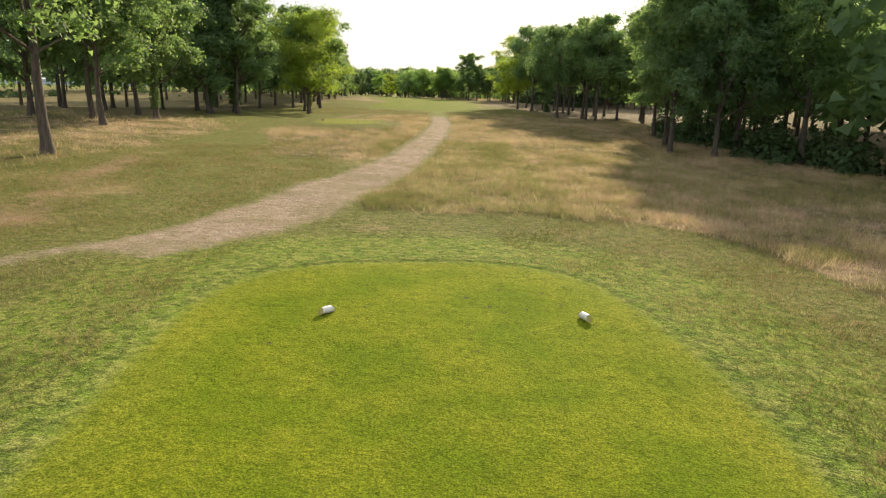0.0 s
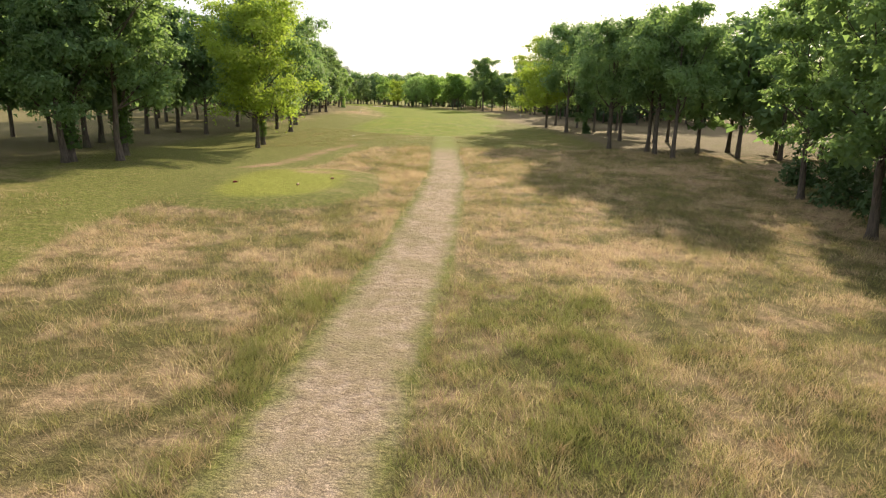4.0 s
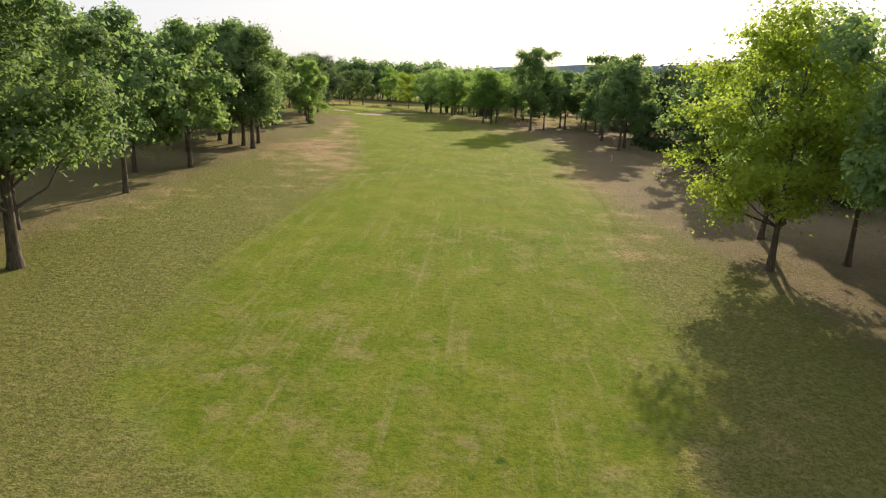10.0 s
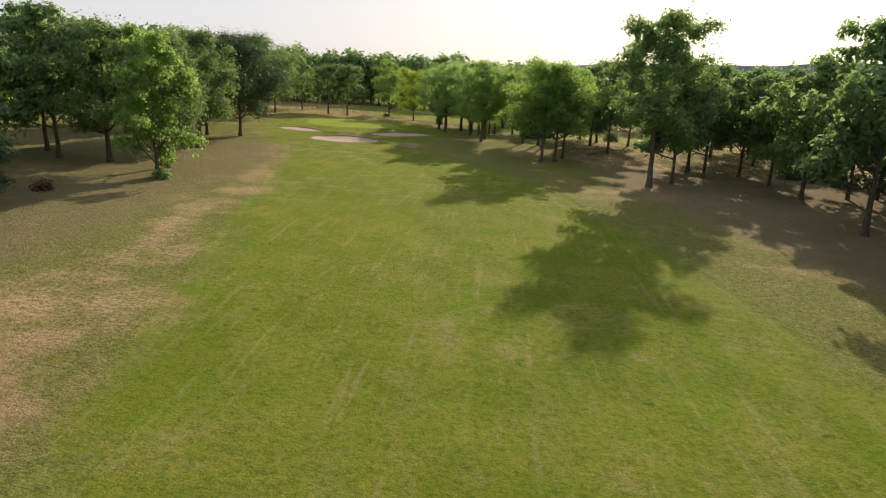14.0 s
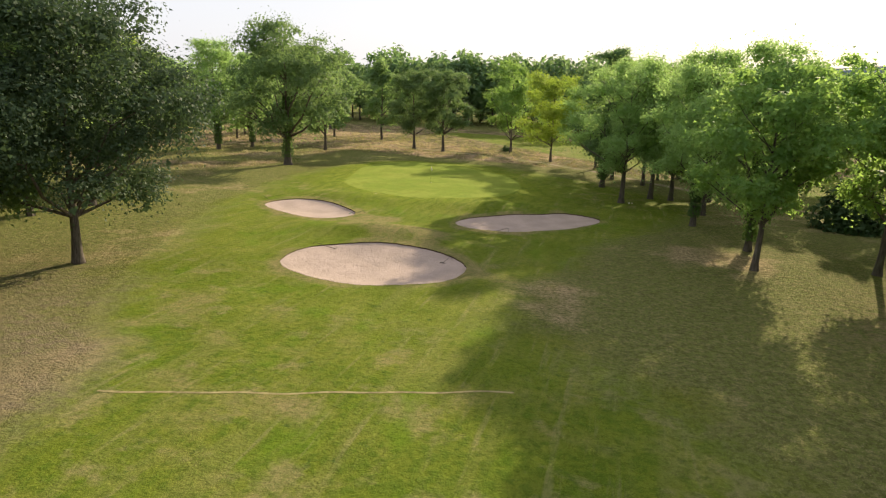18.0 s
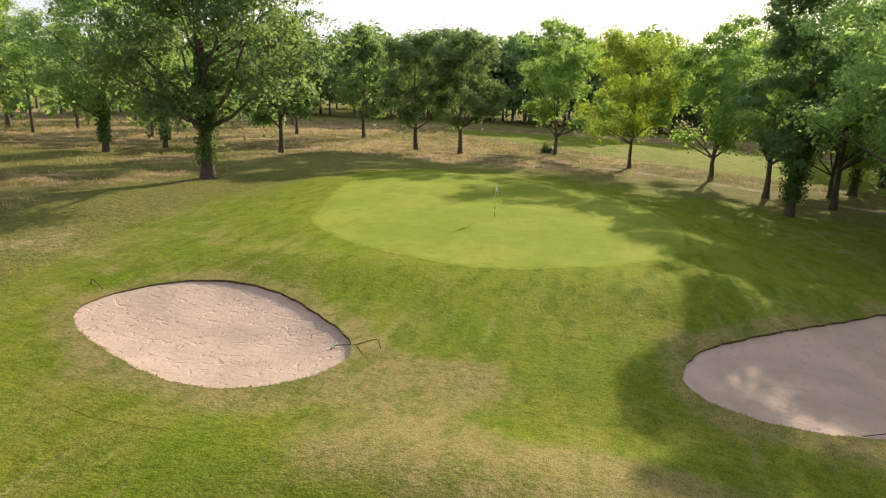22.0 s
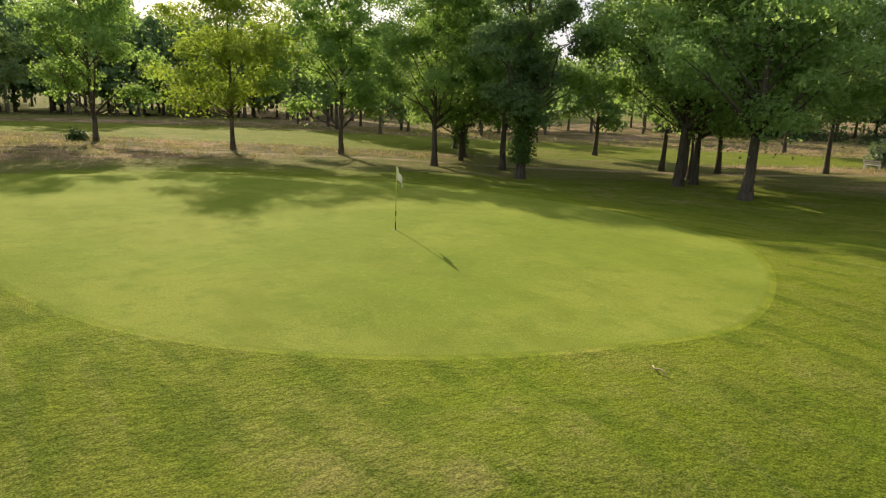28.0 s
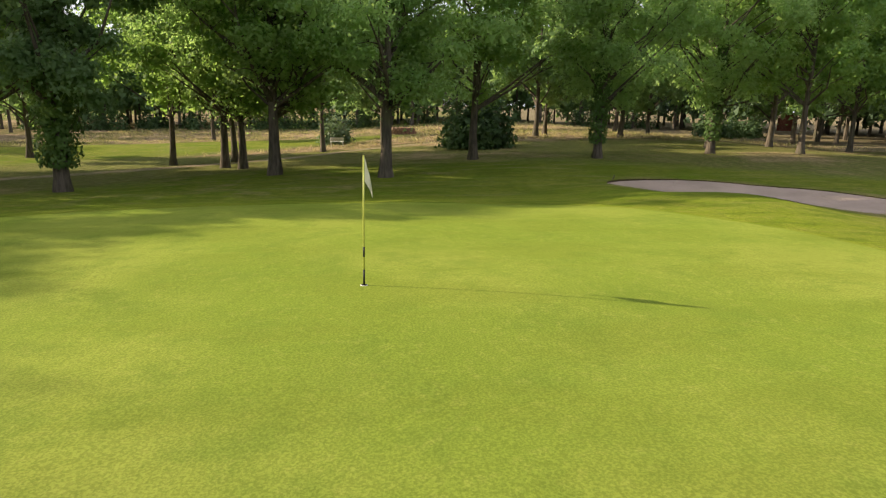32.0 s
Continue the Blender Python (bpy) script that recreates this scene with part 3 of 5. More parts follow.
tagged(sheet("ground", XS, YS, outside_pits, whole=True), "rough grass, green with dry straw-coloured patches, thin clover and painted tuft shade", "ground", kind="structure")
FAIR_IN, GREEN_IN, TEE_IN, FRONT_IN = (lambda x, y, n=n: away(RING[n], x, y) for n in ("fair", "green", "tee", "front"))
tagged(sheet("fairway", lines((-42, 16, 0.8)), lines((135, 316, 0.8)), lambda x, y: (FAIR_IN(x, y) < 0.2) & (np.minimum.reduce([away(p, x, y) for p in PITS]) > 1.2), 0.02, FAIR_IN),
       "mown green fairway grass with faint dry streaks", "fairway", kind="structure")
tagged(sheet("putting_green", lines((-51, -26, 0.5)), lines((340, 373, 0.5)), lambda x, y: GREEN_IN(x, y) < 0.2, 0.02, lambda x, y: GREEN_IN(x, y) - 0.3),
       "closely mown bright yellow-green putting surface, partly in tree shade", "green", kind="structure")
tagged(sheet("tee_ground", lines((-7, 7, 0.5)), lines((-14, 19, 0.5)), lambda x, y: TEE_IN(x, y) < 0.3, 0.02, TEE_IN),
       "raised flat teeing ground of short bright grass", "tee", kind="structure")
tagged(sheet("tee_ground", lines((-17, -4, 0.5)), lines((71, 98, 0.5)), lambda x, y: FRONT_IN(x, y) < 0.3, 0.02, FRONT_IN),
       "smaller raised teeing ground of short grass beside the path", "tee", kind="structure")
tagged(sheet("grass_path", lines((-11, 4, 0.4)), lines((15, 138, 0.5)), lambda x, y: along(PATH_LINE, x, y) < 2.1, 0.015, lambda x, y: along(PATH_LINE, x, y) - 1.9),
       "trodden straw-coloured grass path through the rough", "path", kind="structure")
tagged(sheet("dirt_path", lines((-64, 20, 0.4)), lines((338, 398, 0.4)), lambda x, y: along(DIRT_LINE, x, y) < 1.1, 0.015, lambda x, y: along(DIRT_LINE, x, y) - 1.0),
       "narrow bare dirt path behind the green", "path", kind="structure")


DEAD = plain("dead_grass", (0.34, 0.29, 0.14), 0.95, 0, 0.5, 3.0, 0.05)
for (ax, ay), (bx, by) in (((-34.2, 299.8), (-20, 305.1)), ((-20.9, 280.9), (-15.6, 283.0))):
    xs = np.linspace(ax, bx, 61)
    ys = np.interp(xs, (ax, bx), (ay, by)) + 0.04 * np.sin(xs * 2.3)
    v = np.concatenate([np.column_stack((xs, ys + d, height(xs, ys + d) + 0.03)) for d in (-0.07, 0.07)])
    i = np.arange(60)
    tagged(new("worn_line", mesh_of("worn_line", v, np.stack((i, i + 1, i + 62, i + 61), 1), DEAD)), "faint pale line of dead grass across the fairway", "line", kind="structure")



def part(name, mesh, parent, label=""):
    """Hangs a mesh under a thing, where it stands in the thing's own space."""
    ob = new(name, mesh)
    ob.parent = parent
    return tagged(ob, label)


def bunker(ring, depth, label):
    """A sand bunker: sand floor, soil lip along its high side, and the turf collar round it."""
    c = ring.mean(0)
    # evenly spaced outline
    seg = np.linalg.norm(np.roll(ring, -1, 0) - ring, axis=1)
    s = np.concatenate(([0], np.cumsum(seg)))
    n = 110
    u = np.linspace(0, s[-1], n, endpoint=False)
    closed = np.vstack((ring, ring[:1]))
    o = np.stack((np.interp(u, s, closed[:, 0]), np.interp(u, s, closed[:, 1])), 1)
    t = np.roll(o, -1, 0) - np.roll(o, 1, 0)
    t /= np.linalg.norm(t, axis=1)[:, None]
    nrm = np.stack((t[:, 1], -t[:, 0]), 1)
    if (nrm * (o - c)).sum() < 0:
        nrm = -nrm
    o = o + nrm * (0.025 * np.sin(u * 5.1) + 0.015 * np.sin(u * 11.7 + 1))[:, None]
    top = height(o[:, 0], o[:, 1])
    drop = 0.01 + 0.05 * np.clip(nrm[:, 1] * 0.8 + nrm[:, 0] * 0.45 + 0.25, 0, 1)
    base = new("bunker")
    base.location = (c[0], c[1], at(*c))
    org = np.array([c[0], c[1], at(*c)])
    j = np.arange(n)

    def rings(rows):
        v = np.concatenate(rows) - org
        f = []
        for r in range(len(rows) - 1):
            f.append(np.stack((r * n + j, r * n + (j + 1) % n, (r + 1) * n + (j + 1) % n, (r + 1) * n + j), 1))
        return v, np.concatenate(f)

    rows = []
    for k in np.linspace(0, 1, 16):
        q = o + (c - o) * k
        edge = (top - drop) * (1 - k) + (org[2] - depth) * k
        fall = edge - depth * 0.55 * np.sin(min(1, k * 1.6) * math.pi / 2) * (1 - k)
        rows.append(np.column_stack((q, fall)))
    v, f = rings(rows)
    part("sand", mesh_of("sand", v, f, SAND), base)
    lip = [np.column_stack((o + nrm * 0.06, top + 0.018)), np.column_stack((o + nrm * 0.0, top - 0.02)), np.column_stack((o + nrm * 0.05, top - drop * 0.5)), np.column_stack((o, top - drop - 0.05))]
    v, f = rings(lip)
    part("soil_lip", mesh_of("soil_lip", v, f, LIP), base, "dark soil edge under the turf")
    rows = []
    for k in (0.0, 0.25, 0.6, 1.0, 1.5, 2.0):
        q = o + nrm * k
        rows.append(np.column_stack((q, height(q[:, 0], q[:, 1]) + 0.022 - 0.008 * k)))
    v, f = rings(rows)
    me = mesh_of("turf_collar", v, f, TURF)
    for key, val in fields(v[:, 0] + org[0], v[:, 1] + org[1]).items():
        me.attributes.new(key, "FLOAT", "POINT").data.foreach_set("value", val.astype(np.float32))
    part("turf_collar", me, base, "grass edge round the sand")
    rng = np.random.default_rng(int(depth * 100 + n))            # grass hanging over the edge
    m = 2600
    i = rng.integers(0, n, m)
    p = o[i] + t[i] * rng.uniform(-0.2, 0.2, (m, 1)) + nrm[i] * (0.10 * rng.uniform(-0.4, 1, (m, 1)))
    z = top[i] + 0.02
    tip = p - nrm[i] * rng.uniform(-0.03, 0.07, (m, 1)) + rng.normal(0, 0.02, (m, 2))
    w = t[i] * rng.uniform(0.008, 0.02, (m, 1))
    v = np.stack((np.column_stack((p - w, z - 0.03)), np.column_stack((p + w, z - 0.03)), np.column_stack((tip, z + rng.uniform(-0.05, 0.06, m)))), 1).reshape(-1, 3) - org
    part("grass_fringe", mesh_of("grass_fringe", v, np.arange(3 * m).reshape(-1, 3), SHORT, False), base, "dry blades hanging over the edge")
    return tagged(base, label, "bunker", "bunkers round the green", "structure")


bunker(PITS[0], 0.32, "large oval sand bunker short of the green, raked pale sand")
bunker(PITS[1], 0.3, "oval sand bunker beside the green with footprints in raked sand")
bunker(PITS[2], 0.3, "kidney-shaped sand bunker beside the green, mostly in shade")

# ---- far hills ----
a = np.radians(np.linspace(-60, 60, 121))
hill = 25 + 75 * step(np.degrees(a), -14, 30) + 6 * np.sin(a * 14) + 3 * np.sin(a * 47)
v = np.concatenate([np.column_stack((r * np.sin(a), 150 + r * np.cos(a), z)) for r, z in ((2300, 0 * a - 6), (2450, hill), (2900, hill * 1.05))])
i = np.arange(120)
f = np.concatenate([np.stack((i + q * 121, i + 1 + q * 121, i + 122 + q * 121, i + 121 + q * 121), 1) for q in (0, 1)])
# distance haze is painted into the hills' grey-blue colour
tagged(new("backdrop", mesh_of("backdrop", v, f, plain("hazed_woods", (0.17, 0.22, 0.25), 1.0, 0, 0.35, 0.02, 0.0))), "far wooded hills, distance haze painted in as grey-blue", "hills", kind="structure")

# ---- trees ----


def tube(points, radii, sides=7):
    """Rings of verts round a bent line, and their faces."""
    p, n = np.asarray(points, float), len(points)
    d = np.gradient(p, axis=0)
    d /= np.linalg.norm(d, axis=1)[:, None] + 1e-9
    ref = np.where(np.abs(d[:, 2:3]) > 0.9, (1.0, 0, 0), (0, 0, 1.0))
    a = np.cross(d, ref)
    a /= np.linalg.norm(a, axis=1)[:, None] + 1e-9
    b = np.cross(d, a)
    ang = np.linspace(0, 2 * math.pi, sides, endpoint=False)
    r = np.asarray(radii, float)[:, None, None]
    v = p[:, None, :] + r * (a[:, None, :] * np.cos(ang)[None, :, None] + b[:, None, :] * np.sin(ang)[None, :, None])
    j = np.arange(sides)
    f = np.concatenate([np.stack((q * sides + j, q * sides + (j + 1) % sides, (q + 1) * sides + (j + 1) % sides, (q + 1) * sides + j), 1) for q in range(n - 1)])
    return v.reshape(-1, 3), f


def join(pieces):
    v, f, k = [], [], 0
    for a, b in pieces:
        v.append(a)
        f.append(b + k)
        k += len(a)
    return np.concatenate(v), np.concatenate(f)


def spray_arrays(c, n, size, rng):
    """Small pointed leaf sprays at c, facing about n: their verts and faces."""
    m = len(c)
    n = n / (np.linalg.norm(n, axis=1)[:, None] + 1e-9)
    t = np.cross(n, rng.normal(size=(m, 3)))
    t /= np.linalg.norm(t, axis=1)[:, None] + 1e-9
    b = np.cross(n, t)
    s = (size * rng.uniform(0.6, 1.35, m))[:, None]
    w = s * rng.uniform(0.5, 0.85, m)[:, None]
    v = np.stack((c + t * s, c + b * w - t * s * 0.5, c - b * w - t * s * 0.6), 1).reshape(-1, 3)
    return v, np.arange(3 * m).reshape(-1, 3)


def foliage(name, c, n, size, rng, material):
    return mesh_of(name, *spray_arrays(c, n, size, rng), material, False)


def tree_kind(seed, tall, low, wide, clumps, leaves, size, leaf, name, label, thick=0.021, gaps=0.0, ivy=0.0, top=0.97, lean=0.03, limbs=16, flat=0.75):
    """One tree at the origin: tapered trunk with limbs, and a crown of leaf sprays in uneven clumps."""
    rng = np.random.default_rng(seed)
    base = new(name)
    zs = np.linspace(0, tall * 0.86, 9)
    bend = np.cumsum(rng.normal(0, lean, (9, 2)), 0) * tall * 0.09
    bend -= bend[0]
    line = np.column_stack((bend, zs))
    rad = tall * thick * (1 - 0.86 * (zs / zs[-1]) ** 0.8)
    rad[0] *= 1.0
    foot = np.vstack((line[0] - (0, 0, 0.35), line[0] + (0, 0, 0.12), line[0] + (0, 0, 0.6), line[1:]))
    frad = np.concatenate(([rad[0] * 1.55, rad[0] * 1.3, rad[0] * 1.03], rad[1:]))
    pieces = [tube(foot, frad, 10)]
    cen, cr, lobes = [], [], 12 + clumps // 7
    spots = []
    for i in range(lobes):                                   # boughs that carry the clumps
        k = (i + rng.uniform(0, 1)) / lobes
        h = low + (top - low) * k ** 0.85
        prof = math.sin(math.pi * min(1, 0.18 + 0.78 * k)) ** 0.6
        r, ang = wide * prof * rng.uniform(0.35, 0.95), i * 2.4 + rng.uniform(-0.6, 0.6)
        spots.append((r * math.cos(ang), r * math.sin(ang), h * tall, wide * rng.uniform(0.2, 0.36) * (0.6 + 0.4 * prof)))
    spots += [(0, 0, (low + (top - low) * k) * tall, wide * 0.36) for k in (0.25, 0.45, 0.65, 0.82)]
    clumps = int(clumps * 1.7)
    for i in range(clumps):
        x, y, z, r = spots[i % len(spots)]
        d = np.clip(rng.normal(0, 0.6, 3), -1.1, 1.1) * r
        z = min(max(z + d[2] * 0.8, low * tall - 0.4), tall * top)
        cen.append((x + d[0] + np.interp(z, line[:, 2], line[:, 0]), y + d[1] + np.interp(z, line[:, 2], line[:, 1]), z))
        cr.append(wide * rng.uniform(0.10, 0.23))
    cen, cr = np.array(cen), np.array(cr)
    for i in rng.permutation(clumps)[:limbs + 4]:
        e = cen[i]
        hz = max(low * tall * 0.75, e[2] - np.hypot(*(e[:2])) * rng.uniform(0.7, 1.1))
        hz = min(hz, tall * 0.8)
        st = np.array([np.interp(hz, line[:, 2], line[:, 0]), np.interp(hz, line[:, 2], line[:, 1]), hz])
        r0 = np.interp(hz, zs, rad) * rng.uniform(0.38, 0.6)
        m1 = st + (e - st) * 0.4 + rng.normal(0, 0.25, 3)
        m2 = st + (e - st) * 0.72 + rng.normal(0, 0.3, 3) + (0, 0, 0.2)
        pieces.append(tube([st, m1, m2, e], [r0, r0 * 0.7, r0 * 0.45, r0 * 0.15], 5))
        for _ in range(2):
            d = np.clip(rng.normal(0, 1, 3), -1.2, 1.2) * cr[i] * 0.55
            pieces.append(tube([m2, m2 + d * 0.5 + (0, 0, 0.1), m2 + d], [r0 * 0.35, r0 * 0.2, r0 * 0.06], 4))
    v, f = join(pieces)
    part("trunk", mesh_of("trunk", v, f, BARK), base)
    share = cr ** 2 / (cr ** 2).sum()
    pts, nrm = [], []
    for i in range(clumps):
        m = int(leaves * share[i] * (1 - gaps * rng.uniform(0, 1)))
        d = rng.normal(size=(m, 3))
        d /= np.linalg.norm(d, axis=1)[:, None]
        d[:, 2] = np.where(d[:, 2] < -0.45, -d[:, 2] * 0.6, d[:, 2])
        q = cr[i] * (1.15 - 0.6 * rng.uniform(0, 1, m) ** 1.4)
        lump = 1 + 0.22 * np.sin(d @ rng.normal(0, 4, 3) + rng.uniform(0, 6))
        p = cen[i] + d * (q * lump)[:, None] * (1, 1, flat)
        pts.append(p)
        nrm.append(d + rng.normal(0, 0.55, (m, 3)) + (0, 0, 0.35))
    m = int(clumps * 14 * (1 - gaps))                        # broad leaf masses added deep inside the clumps to block light and thicken shadows
    i = rng.integers(0, clumps, m)
    d = np.clip(rng.normal(0, 0.38, (m, 3)), -0.7, 0.7)
    deep = (cen[i] * (0.93, 0.93, 1) + d * cr[i][:, None], d + rng.normal(0, 0.6, (m, 3)) + (0, 0, 0.5))
    m = int(leaves * 0.2)                                   # loose sprays between and beyond the clumps
    i = rng.integers(0, clumps, m)
    d = np.clip(rng.normal(0, 0.75, (m, 3)), -1.5, 1.5)
    pts.append(cen[i] + d * cr[i][:, None])
    nrm.append(d + rng.normal(0, 0.8, (m, 3)) + (0, 0, 0.4))
    v, f = join((spray_arrays(np.concatenate(pts), np.concatenate(nrm), size, rng), spray_arrays(*deep, min(wide * 0.06, size * 2.1), rng)))
    part("crown", mesh_of("crown", v, f, leaf, False), base)
    if ivy:
        m = int(1500 * ivy)
        h = rng.uniform(0.1, 1, m) ** 0.9 * tall * 0.5 * min(1, ivy)
        ang = rng.uniform(0, 2 * math.pi, m)
        r = np.interp(h, zs, rad) * 1.1 + 0.10 + 0.22 * ivy * rng.uniform(0, 1, m) ** 1.5 * np.sin(np.clip(h / (tall * 0.5), 0, 1) * 2.6 + 0.3)
        d = np.column_stack((np.cos(ang), np.sin(ang), np.zeros(m)))
        ax = np.column_stack((np.interp(h, line[:, 2], line[:, 0]), np.interp(h, line[:, 2], line[:, 1]), h))
        part("ivy", foliage("ivy", ax + d * r[:, None], d + rng.normal(0, 0.4, (m, 3)), 0.115, rng, IVY), base, "dark ivy climbing the trunk")
    return tagged(base, label, "tree"), tall


KINDS = {
    "broad": [tree_kind(11, 17, 0.25, 7.0, 64, 19000, 0.17, LEAF_BROAD, "oak_tree", "broad green oak in full leaf on rough grass", flat=0.85),
              tree_kind(12, 17, 0.28, 6.4, 58, 17700, 0.17, LEAF_BROAD, "oak_tree", "green oak with uneven crown beside the fairway", limbs=20, flat=0.85)],
    "tall": [tree_kind(21, 19, 0.27, 6.3, 62, 18300, 0.178, LEAF_OAK, "oak_tree", "tall oak with bare lower trunk at the wood's edge", 0.018, flat=0.9),
             tree_kind(22, 19, 0.31, 5.8, 56, 17100, 0.178, LEAF_OAK, "ash_tree", "tall slender ash with dark bare trunk", 0.016, lean=0.05, flat=0.9),
             tree_kind(23, 18, 0.26, 6.2, 60, 18300, 0.178, LEAF_DARK, "hornbeam_tree", "dark green hornbeam at the wood's edge", 0.017, flat=0.9)],
    "high": [tree_kind(27, 17, 0.39, 5.8, 52, 16400, 0.17, LEAF_OAK, "oak_tree", "oak with long bare trunk and high crown", 0.017, 0.2, flat=0.9, limbs=20),
             tree_kind(28, 17, 0.42, 6.6, 56, 17700, 0.17, LEAF_DARK, "hornbeam_tree", "hornbeam with long bare trunk and high crown", 0.017, 0.2, flat=0.9, limbs=20)],
    "open": [tree_kind(43, 15, 0.32, 6.4, 54, 18000, 0.155, LEAF_VIVID, "oak_tree", "open-crowned oak with dark trunk near the green", 0.02, 0.15, limbs=34, flat=0.8),
             tree_kind(44, 15, 0.31, 5.9, 48, 15000, 0.155, LEAF_VIVID, "oak_tree", "oak with airy light-pierced crown near the green", 0.017, 0.2, limbs=34, flat=0.8)],
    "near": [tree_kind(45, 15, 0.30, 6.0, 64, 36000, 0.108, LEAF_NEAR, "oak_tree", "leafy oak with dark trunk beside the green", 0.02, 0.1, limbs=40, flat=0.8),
             tree_kind(46, 15, 0.27, 5.6, 60, 34000, 0.108, LEAF_VIVID, "oak_tree", "oak with low leafy boughs beside the green", 0.018, 0.15, limbs=36, flat=0.8)],
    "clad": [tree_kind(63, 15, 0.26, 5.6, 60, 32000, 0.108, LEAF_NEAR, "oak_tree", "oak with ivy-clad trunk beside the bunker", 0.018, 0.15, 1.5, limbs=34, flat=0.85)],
    "shroud": [tree_kind(64, 16.5, 0.2, 4.0, 62, 36000, 0.11, LEAF_DARK, "hornbeam_tree", "narrow dark hornbeam shrouded in thick ivy beside the green", 0.019, 0.1, 3.4, limbs=30)],
    "deep": [tree_kind(25, 17, 0.24, 6.2, 46, 7200, 0.31, LEAF_OAK, "oak_tree", "green oak inside the wood", 0.018, limbs=10, flat=0.9),
             tree_kind(26, 17, 0.28, 5.8, 46, 7200, 0.31, LEAF_DARK, "hornbeam_tree", "dark hornbeam inside the wood", 0.017, limbs=10, flat=0.9)],
    "dark": [tree_kind(31, 15.5, 0.24, 6.9, 96, 48000, 0.115, LEAF_DENSE, "hornbeam_tree", "dense dark rounded hornbeam with straight trunk", 0.018, flat=0.95)],
    "thin": [tree_kind(41, 17.5, 0.27, 8.2, 72, 29000, 0.15, LEAF_BROAD, "oak_tree", "wide old oak with thin crown, limbs showing, ivy on trunk", 0.027, 0.1, 1.6, limbs=30),
             tree_kind(42, 15.5, 0.19, 5.8, 46, 17000, 0.148, LEAF_VIVID, "ash_tree", "open-crowned ash behind the green", 0.015, 0.1, limbs=28)],
    "yellow": [tree_kind(51, 15.5, 0.25, 7.4, 62, 25000, 0.13, LEAF_YELLOW, "maple_tree", "yellow-green maple glowing in the low sun", 0.015, 0.05, limbs=26)],
    "ivied": [tree_kind(61, 16.5, 0.24, 4.1, 58, 18300, 0.17, LEAF_DARK, "hornbeam_tree", "dark hornbeam with thick ivy round its trunk", 0.019, 0.15, 2.6),
              tree_kind(62, 18, 0.25, 6.0, 58, 18300, 0.17, LEAF_OAK, "oak_tree", "green oak with ivy-clad trunk", 0.017, 0.1, 1.2)],
    "small": [tree_kind(71, 14.5, 0.12, 4.6, 46, 14500, 0.155, LEAF_VIVID, "young_oak", "young bushy oak with leaves low on the trunk", 0.015)],
    "grey": [tree_kind(81, 9, 0.12, 3.4, 32, 9500, 0.141, LEAF_GREY, "willow_tree", "grey-green small willow at the wood's edge", 0.016)],
}
USED, STAND = set(), []
HOLE = [(0, 0), (0, 200), (-6, 260), (-26, 310), (-40, 345), (-26, 360)]


def plant(kind, x, y, tall, variant=None, turn=None):
    """A tree of that kind, tall metres high, rooted at x, y."""
    if kind in ("tall", "broad", "high", "open") and variant is None and float(along(HOLE, x, y)) > 33:
        kind = "deep"
    k = random.randrange(len(KINDS[kind])) if variant is None else variant
    src, h = KINDS[kind][k]
    s = tall / h
    m = Matrix.Translation((x, y, at(x, y) - 0.03)) @ Matrix.Rotation(random.uniform(0, 6.28) if turn is None else turn, 4, "Z") @ Matrix.Diagonal((s * random.uniform(0.93, 1.07), s * random.uniform(0.93, 1.07), s, 1))
    STAND.append((x, y))
    if (kind, k) not in USED:
        USED.add((kind, k))
        src.matrix_basis = m
        return src
    ob = src
    made = copy_thing(ob, Matrix())
    made.matrix_basis = m
    return made


def row(kind, spots, group):
    for x, y, tall in spots:
        tagged(plant(kind, x, y, tall), group=group)


# wood along the left side of the first half
tagged(plant("high", -21.6, 35.8, 19, 0), group="trees of the left wood")
row("tall", [(-27.5, 53.5, 17), (-31.7, 59.9, 18), (-37.8, 60.5, 17), (-49.3, 86, 18), (-29.7, 84.7, 17), (-33.4, 72.7, 18), (-42.4, 82.9, 17), (-26.7, 87.5, 18), (-37.4, 101.4, 18),
             (-52.4, 105.0, 18), (-46.5, 109.9, 17), (-41.0, 110.9, 18), (-43.7, 128.4, 18), (-35.4, 129.7, 17), (-41.2, 133.4, 18), (-30.3, 136.5, 18)], "trees of the left wood")
row("ivied", [(-27.4, 63.6, 17), (-28.3, 91.4, 18), (-29.7, 85.6, 17)], "trees of the left wood")
tagged(plant("yellow", -21.6, 109.4, 16.5), group="trees of the left wood")
tagged(plant("ivied", -22.4, 114.3, 17.5, 1), group="trees of the left wood")
row("tall", [(-24.6, 120.8, 18), (-25.3, 140, 18.6), (-29.1, 145.6, 18), (-37.7, 150.8, 18), (-48.5, 164, 18), (-35.4, 168.8, 17), (-35.2, 184, 17), (-40.4, 195.6, 17), (-42.6, 214.7, 17)], "trees of the left wood")
row("broad", [(-29.4, 160.3, 19), (-36.3, 201.2, 17), (-35.2, 221.1, 17.5), (-37.6, 223.7, 18), (-40.3, 225.2, 18.5), (-36.8, 228.4, 17), (-43.8, 229.6, 18), (-57.2, 222.7, 17),
              (-46, 240.5, 18), (-53, 249, 17), (-56, 262, 17), (-41.3, 276.8, 14), (-54.4, 277.7, 16), (-59, 282.3, 16), (-46.3, 294.5, 15), (-51.9, 310, 14)], "trees of the left wood")
row("grey", [(-47.4, 251, 10), (-45.5, 256, 9)], "trees of the left wood")
tagged(plant("small", -39.3, 270.8, 14.5), group="trees of the left wood")
